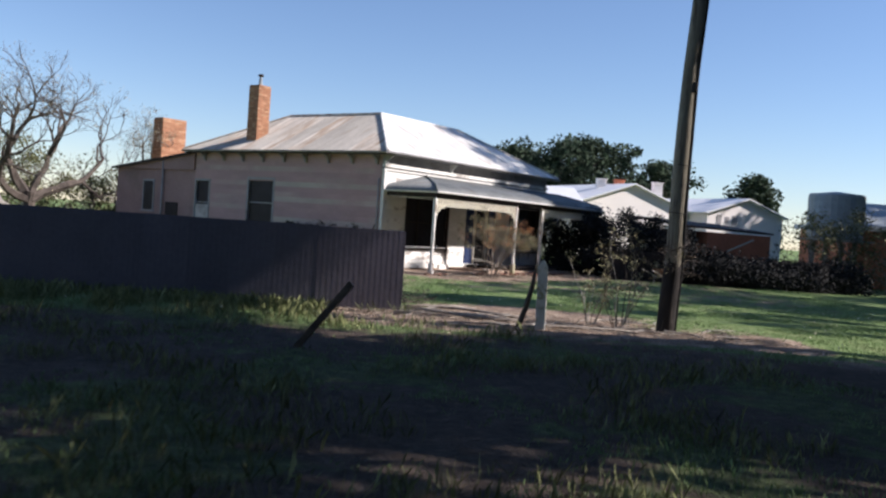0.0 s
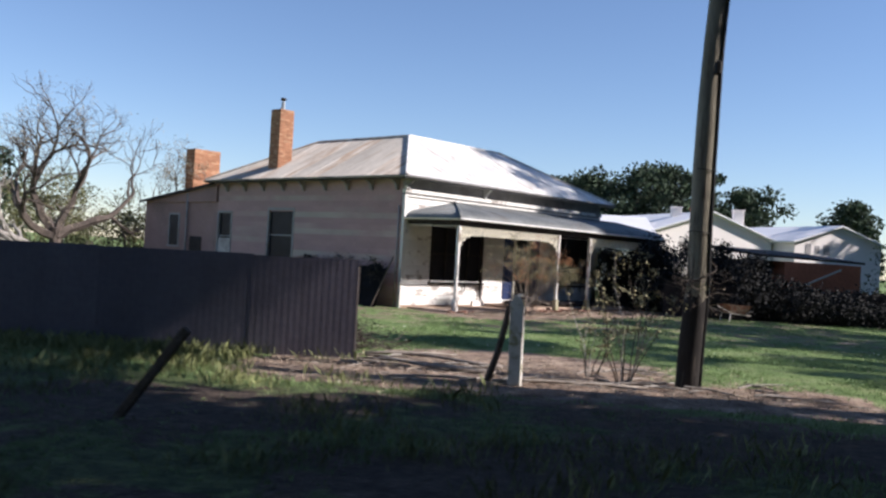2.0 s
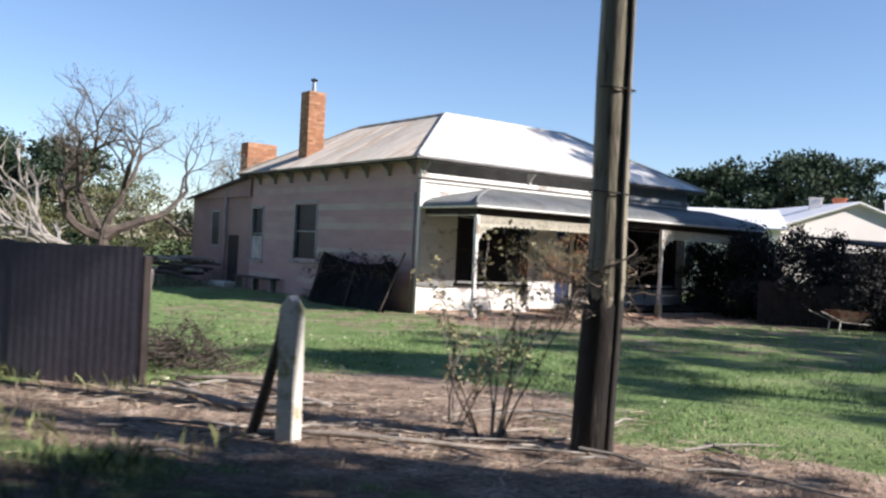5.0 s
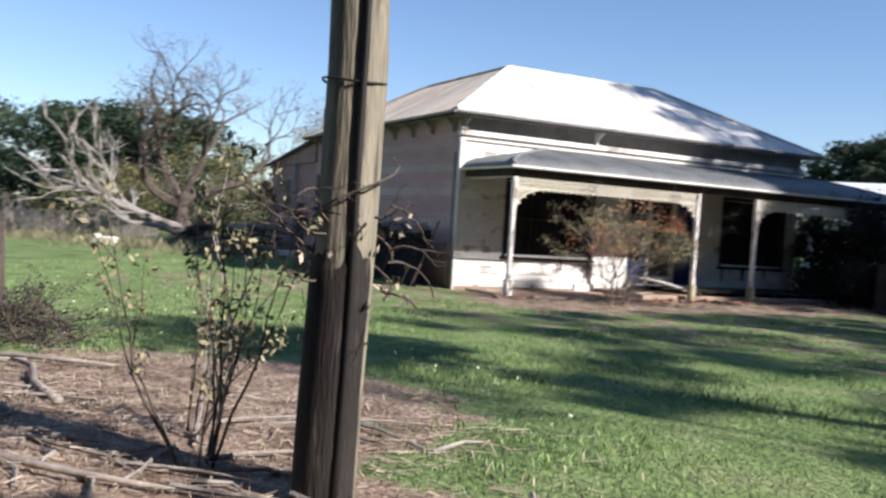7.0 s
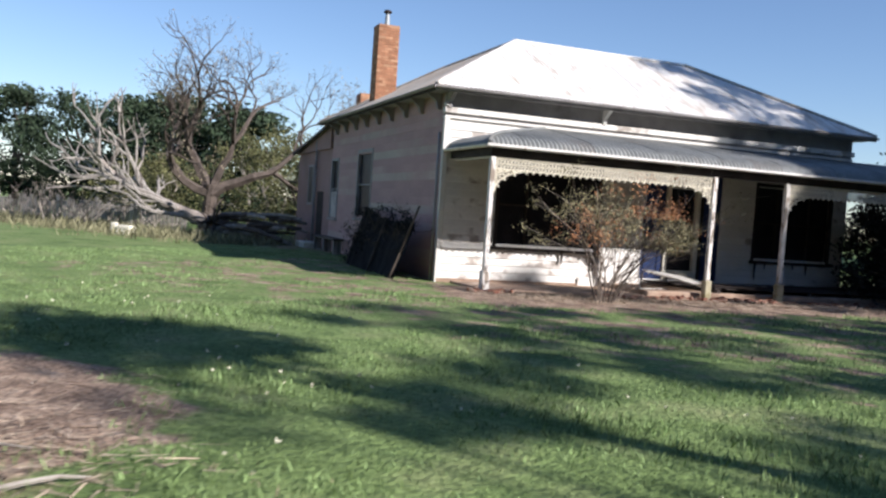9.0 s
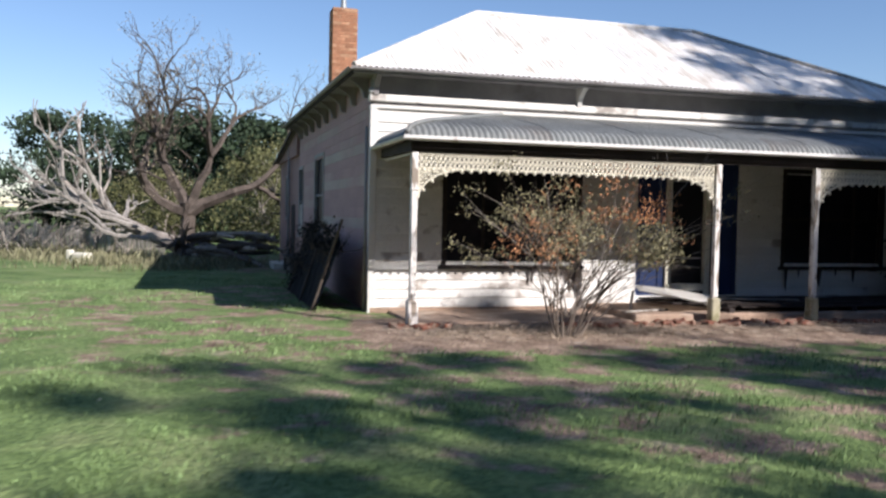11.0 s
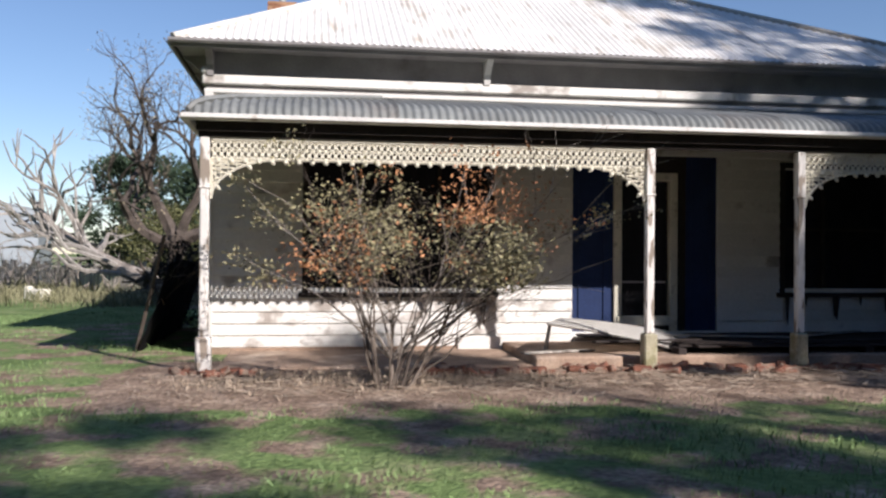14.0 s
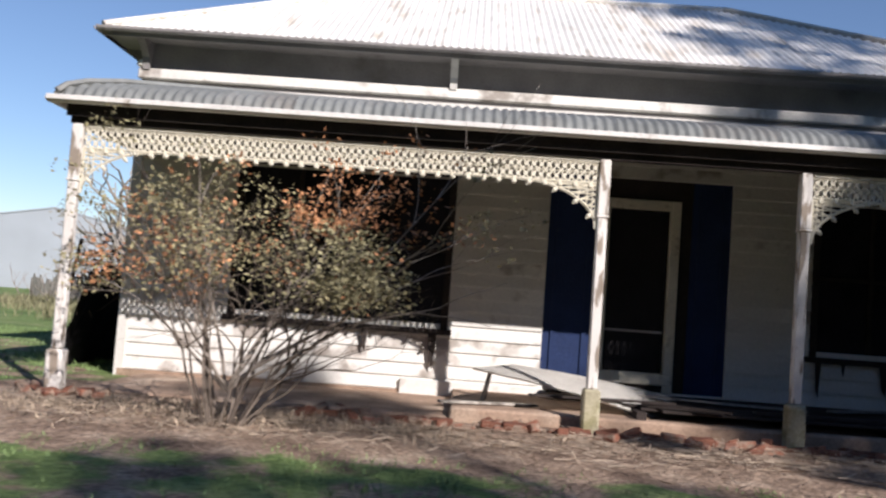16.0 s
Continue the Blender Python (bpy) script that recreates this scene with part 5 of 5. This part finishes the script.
for x, y, ln, a, r in ((-0.6, 14.6, 2.4, 160, 0.04), (-0.2, 15.3, 1.9, 150, 0.035), (-1.0, 14.9, 2.1, 145, 0.03), (1.6, 13.6, 2.2, 8, 0.03), (4.9, 13.6, 1.3, -25, 0.014), (-0.9, 15.9, 1.6, 20, 0.03)):
    t = thing("fallen_branch", pose(x, y, ground_z(x, y) + r, 0, 0, a), "grey fallen branch on bare earth", "branch", "fallen branches")
    part("branch_body", tube([(-ln / 2, 0, 0), (-ln / 6, 0.06, 0.02), (ln / 5, -0.05, 0.03), (ln / 2, 0.03, 0)], [r, r * 0.9, r * 0.75, r * 0.4], 8), BARK, t, smooth=True)
brick_mesh = finish("brick", box(-0.115, -0.055, -0.038, 0.115, 0.055, 0.038, 0.012), RUBBLE)
for k in range(44):                                # edging of old bricks along the verandah
    p = H(3.2 + 0.225 * k + rd.uniform(-0.03, 0.03), -1.93 + rd.uniform(-0.04, 0.04))
    b = new("edging_brick", brick_mesh)
    b.matrix_world = pose(p.x, p.y, ground_z(p.x, p.y) + rd.uniform(-0.01, 0.03), rd.uniform(-8, 8), rd.uniform(-6, 6), 52 + rd.uniform(-9, 9))
    tagged(b, "dull red brick edging the verandah earth", "brick", "edging bricks")
for k in range(90):
    x, y = (rd.uniform(0.3, 1.2), rd.gauss(-2.0, 0.15)) if k < 10 else (rd.uniform(3.2, 12.5), rd.gauss(-1.95, 0.22))
    p = H(x, y)
    b = new("loose_brick", brick_mesh)
    b.matrix_world = pose(p.x, p.y, ground_z(p.x, p.y) + 0.012, rd.uniform(-25, 25), rd.uniform(-25, 25), rd.uniform(0, 180))
    tagged(b, "broken orange red brick in the earth", "brick", "loose bricks")


def blades(name, spots, height, width, material, label, seed, per=9, spread=0.1):
    """Tufts of grass blades at the spots, one object of stuff."""
    rg = np.random.default_rng(seed)
    s = np.repeat(np.array([(x, y, ground_z(x, y) - 0.01, k) for x, y, k in spots]), per, 0)
    n = len(s)
    base = s[:, :3] + np.c_[rg.normal(0, spread, (n, 2)), np.zeros(n)]
    a = rg.uniform(0, 2 * np.pi, n)
    w = np.c_[np.cos(a), np.sin(a), np.zeros(n)] * width
    h = (height * s[:, 3] * rg.uniform(0.4, 1.2, n))[:, None]
    lean = np.c_[rg.normal(0, 0.35, (n, 2)), np.ones(n)]
    v = np.empty((n, 4, 3))
    v[:, 0], v[:, 1] = base - w, base + w
    v[:, 2] = base + lean * h * 0.6 + w * 0.6
    v[:, 3] = base + lean * h + np.c_[rg.normal(0, 0.12, (n, 2)), np.zeros(n)] * h
    me = bpy.data.meshes.new(name)
    idx = np.arange(n)[:, None] * 4
    me.from_pydata(v.reshape(-1, 3).tolist(), [], np.concatenate([idx + np.array([0, 1, 2]), idx + np.array([0, 2, 3])]).tolist())
    me.materials.append(material)
    return tagged(new(name, me), label, "grass", kind="stuff")


rd = random.Random(66)
lawn_spots = []
while len(lawn_spots) < 26000:
    x, y = rd.uniform(-12, 14), rd.uniform(-2, 34)
    if rd.random() < bareness(x, y) * 1.3:
        continue
    q = HINV @ Vector((x, y, 0))
    if q.x > 0.2 and q.y > -1.9 and q.x < 13.3:
        continue
    f = noise.noise((x * 0.6, y * 0.6, 5)) + 0.5
    if rd.random() > 0.35 + 0.8 * f:
        continue
    lawn_spots.append((x, y, 0.5 + 0.9 * max(0, f)))
blades("lawn_grass", lawn_spots, 0.06, 0.0045, GRASSBLADE, "short weedy green lawn grass", 1, 8, 0.07)
long_spots = []
while len(long_spots) < 1100:
    x, y = rd.uniform(-14, 0.5), rd.gauss(14.0, 1.2)
    if y < 14.85 and noise.noise((x * 0.9, y * 0.9, 3)) > -0.12 and rd.random() > bareness(x, y):
        long_spots.append((x, y, rd.uniform(0.4, 1.0)))
while len(long_spots) < 1900:
    x, y = rd.uniform(-10, 7), rd.uniform(0, 11)
    if noise.noise((x * 0.5, y * 0.5, 9)) > 0.1 and x < 3.2 + 0.2 * y - 1.5:
        long_spots.append((x, y, rd.uniform(0.3, 0.8)))
blades("long_grass", long_spots, 0.25, 0.0028, LONGGRASS, "long rank grass at the fence foot", 2, 16, 0.16)
dry = [(rd.uniform(-3, 5.5), rd.gauss(14.0, 0.9), rd.uniform(0.3, 1)) for k in range(500)]
dry += [((p := H(rd.uniform(0.4, 4.6), rd.gauss(-2.5, 0.35))).x, p.y, rd.uniform(0.3, 1)) for k in range(500)]
blades("dry_stalks", dry, 0.10, 0.004, STRAW, "dry straw coloured stalks on bare earth", 3, 7, 0.16)


def litter(name, spots, length, material, label, seed, per=12, spread=0.25):
    """Dry stalks lying flat and crossed on the ground, one object of stuff."""
    rg = np.random.default_rng(seed)
    s = np.repeat(np.array([(x, y, ground_z(x, y)) for x, y in spots]), per, 0)
    n = len(s)
    c = s + np.c_[rg.normal(0, spread, (n, 2)), rg.uniform(0.008, 0.05, n)]
    a = rg.normal(0.2, 0.8, n)
    d = np.c_[np.cos(a), np.sin(a), rg.normal(0, 0.09, n)] * (length * rg.uniform(0.25, 1.2, n) / 2)[:, None]
    w = np.c_[-np.sin(a), np.cos(a), rg.normal(0, 0.4, n)] * (0.004 * rg.uniform(0.5, 1.8, n))[:, None]
    v = np.empty((n, 4, 3))
    v[:, 0], v[:, 1], v[:, 2], v[:, 3] = c - d - w, c + d - w * 0.4, c + d + w * 0.4, c - d + w
    me = bpy.data.meshes.new(name)
    me.from_pydata(v.reshape(-1, 3).tolist(), [], np.arange(n * 4).reshape(-1, 4).tolist())
    me.materials.append(material)
    return tagged(new(name, me), label, "litter", kind="stuff")


bare_spots = []
while len(bare_spots) < 550:
    x, y = rd.uniform(-3.2, 5.4), rd.gauss(14.8, 1.2)
    if bareness(x, y) > 0.3 and y > 12.6:
        bare_spots.append((x, y))
for k in range(500):
    p = H(rd.uniform(0.2, 11.5), rd.gauss(-2.8, 0.5))
    bare_spots.append((p.x, p.y))
litter("straw_litter", bare_spots, 0.2, STRAW, "pale dry straw and stalks lying on bare earth", 8, 9)
blades("yard_weeds", [(rd.uniform(-30, -13), rd.gauss(34.5, 1.2), rd.uniform(0.4, 1)) for k in range(900)], 0.42, 0.012, WEED, "pale dry weeds along the yard fence", 4, 9, 0.2)
fl = []
rg = random.Random(5)
for k in range(420):
    x, y = rg.uniform(-8, 12), rg.uniform(12, 31)
    if bareness(x, y) < 0.3:
        fl.append((x, y, ground_z(x, y) + 0.07, 0.018))
lf = leaves("clover_flowers", fl, 5, 0.035, FLOWER, None, 3)
tagged(lf, "small pale clover flowers in the lawn", "flowers", kind="stuff")
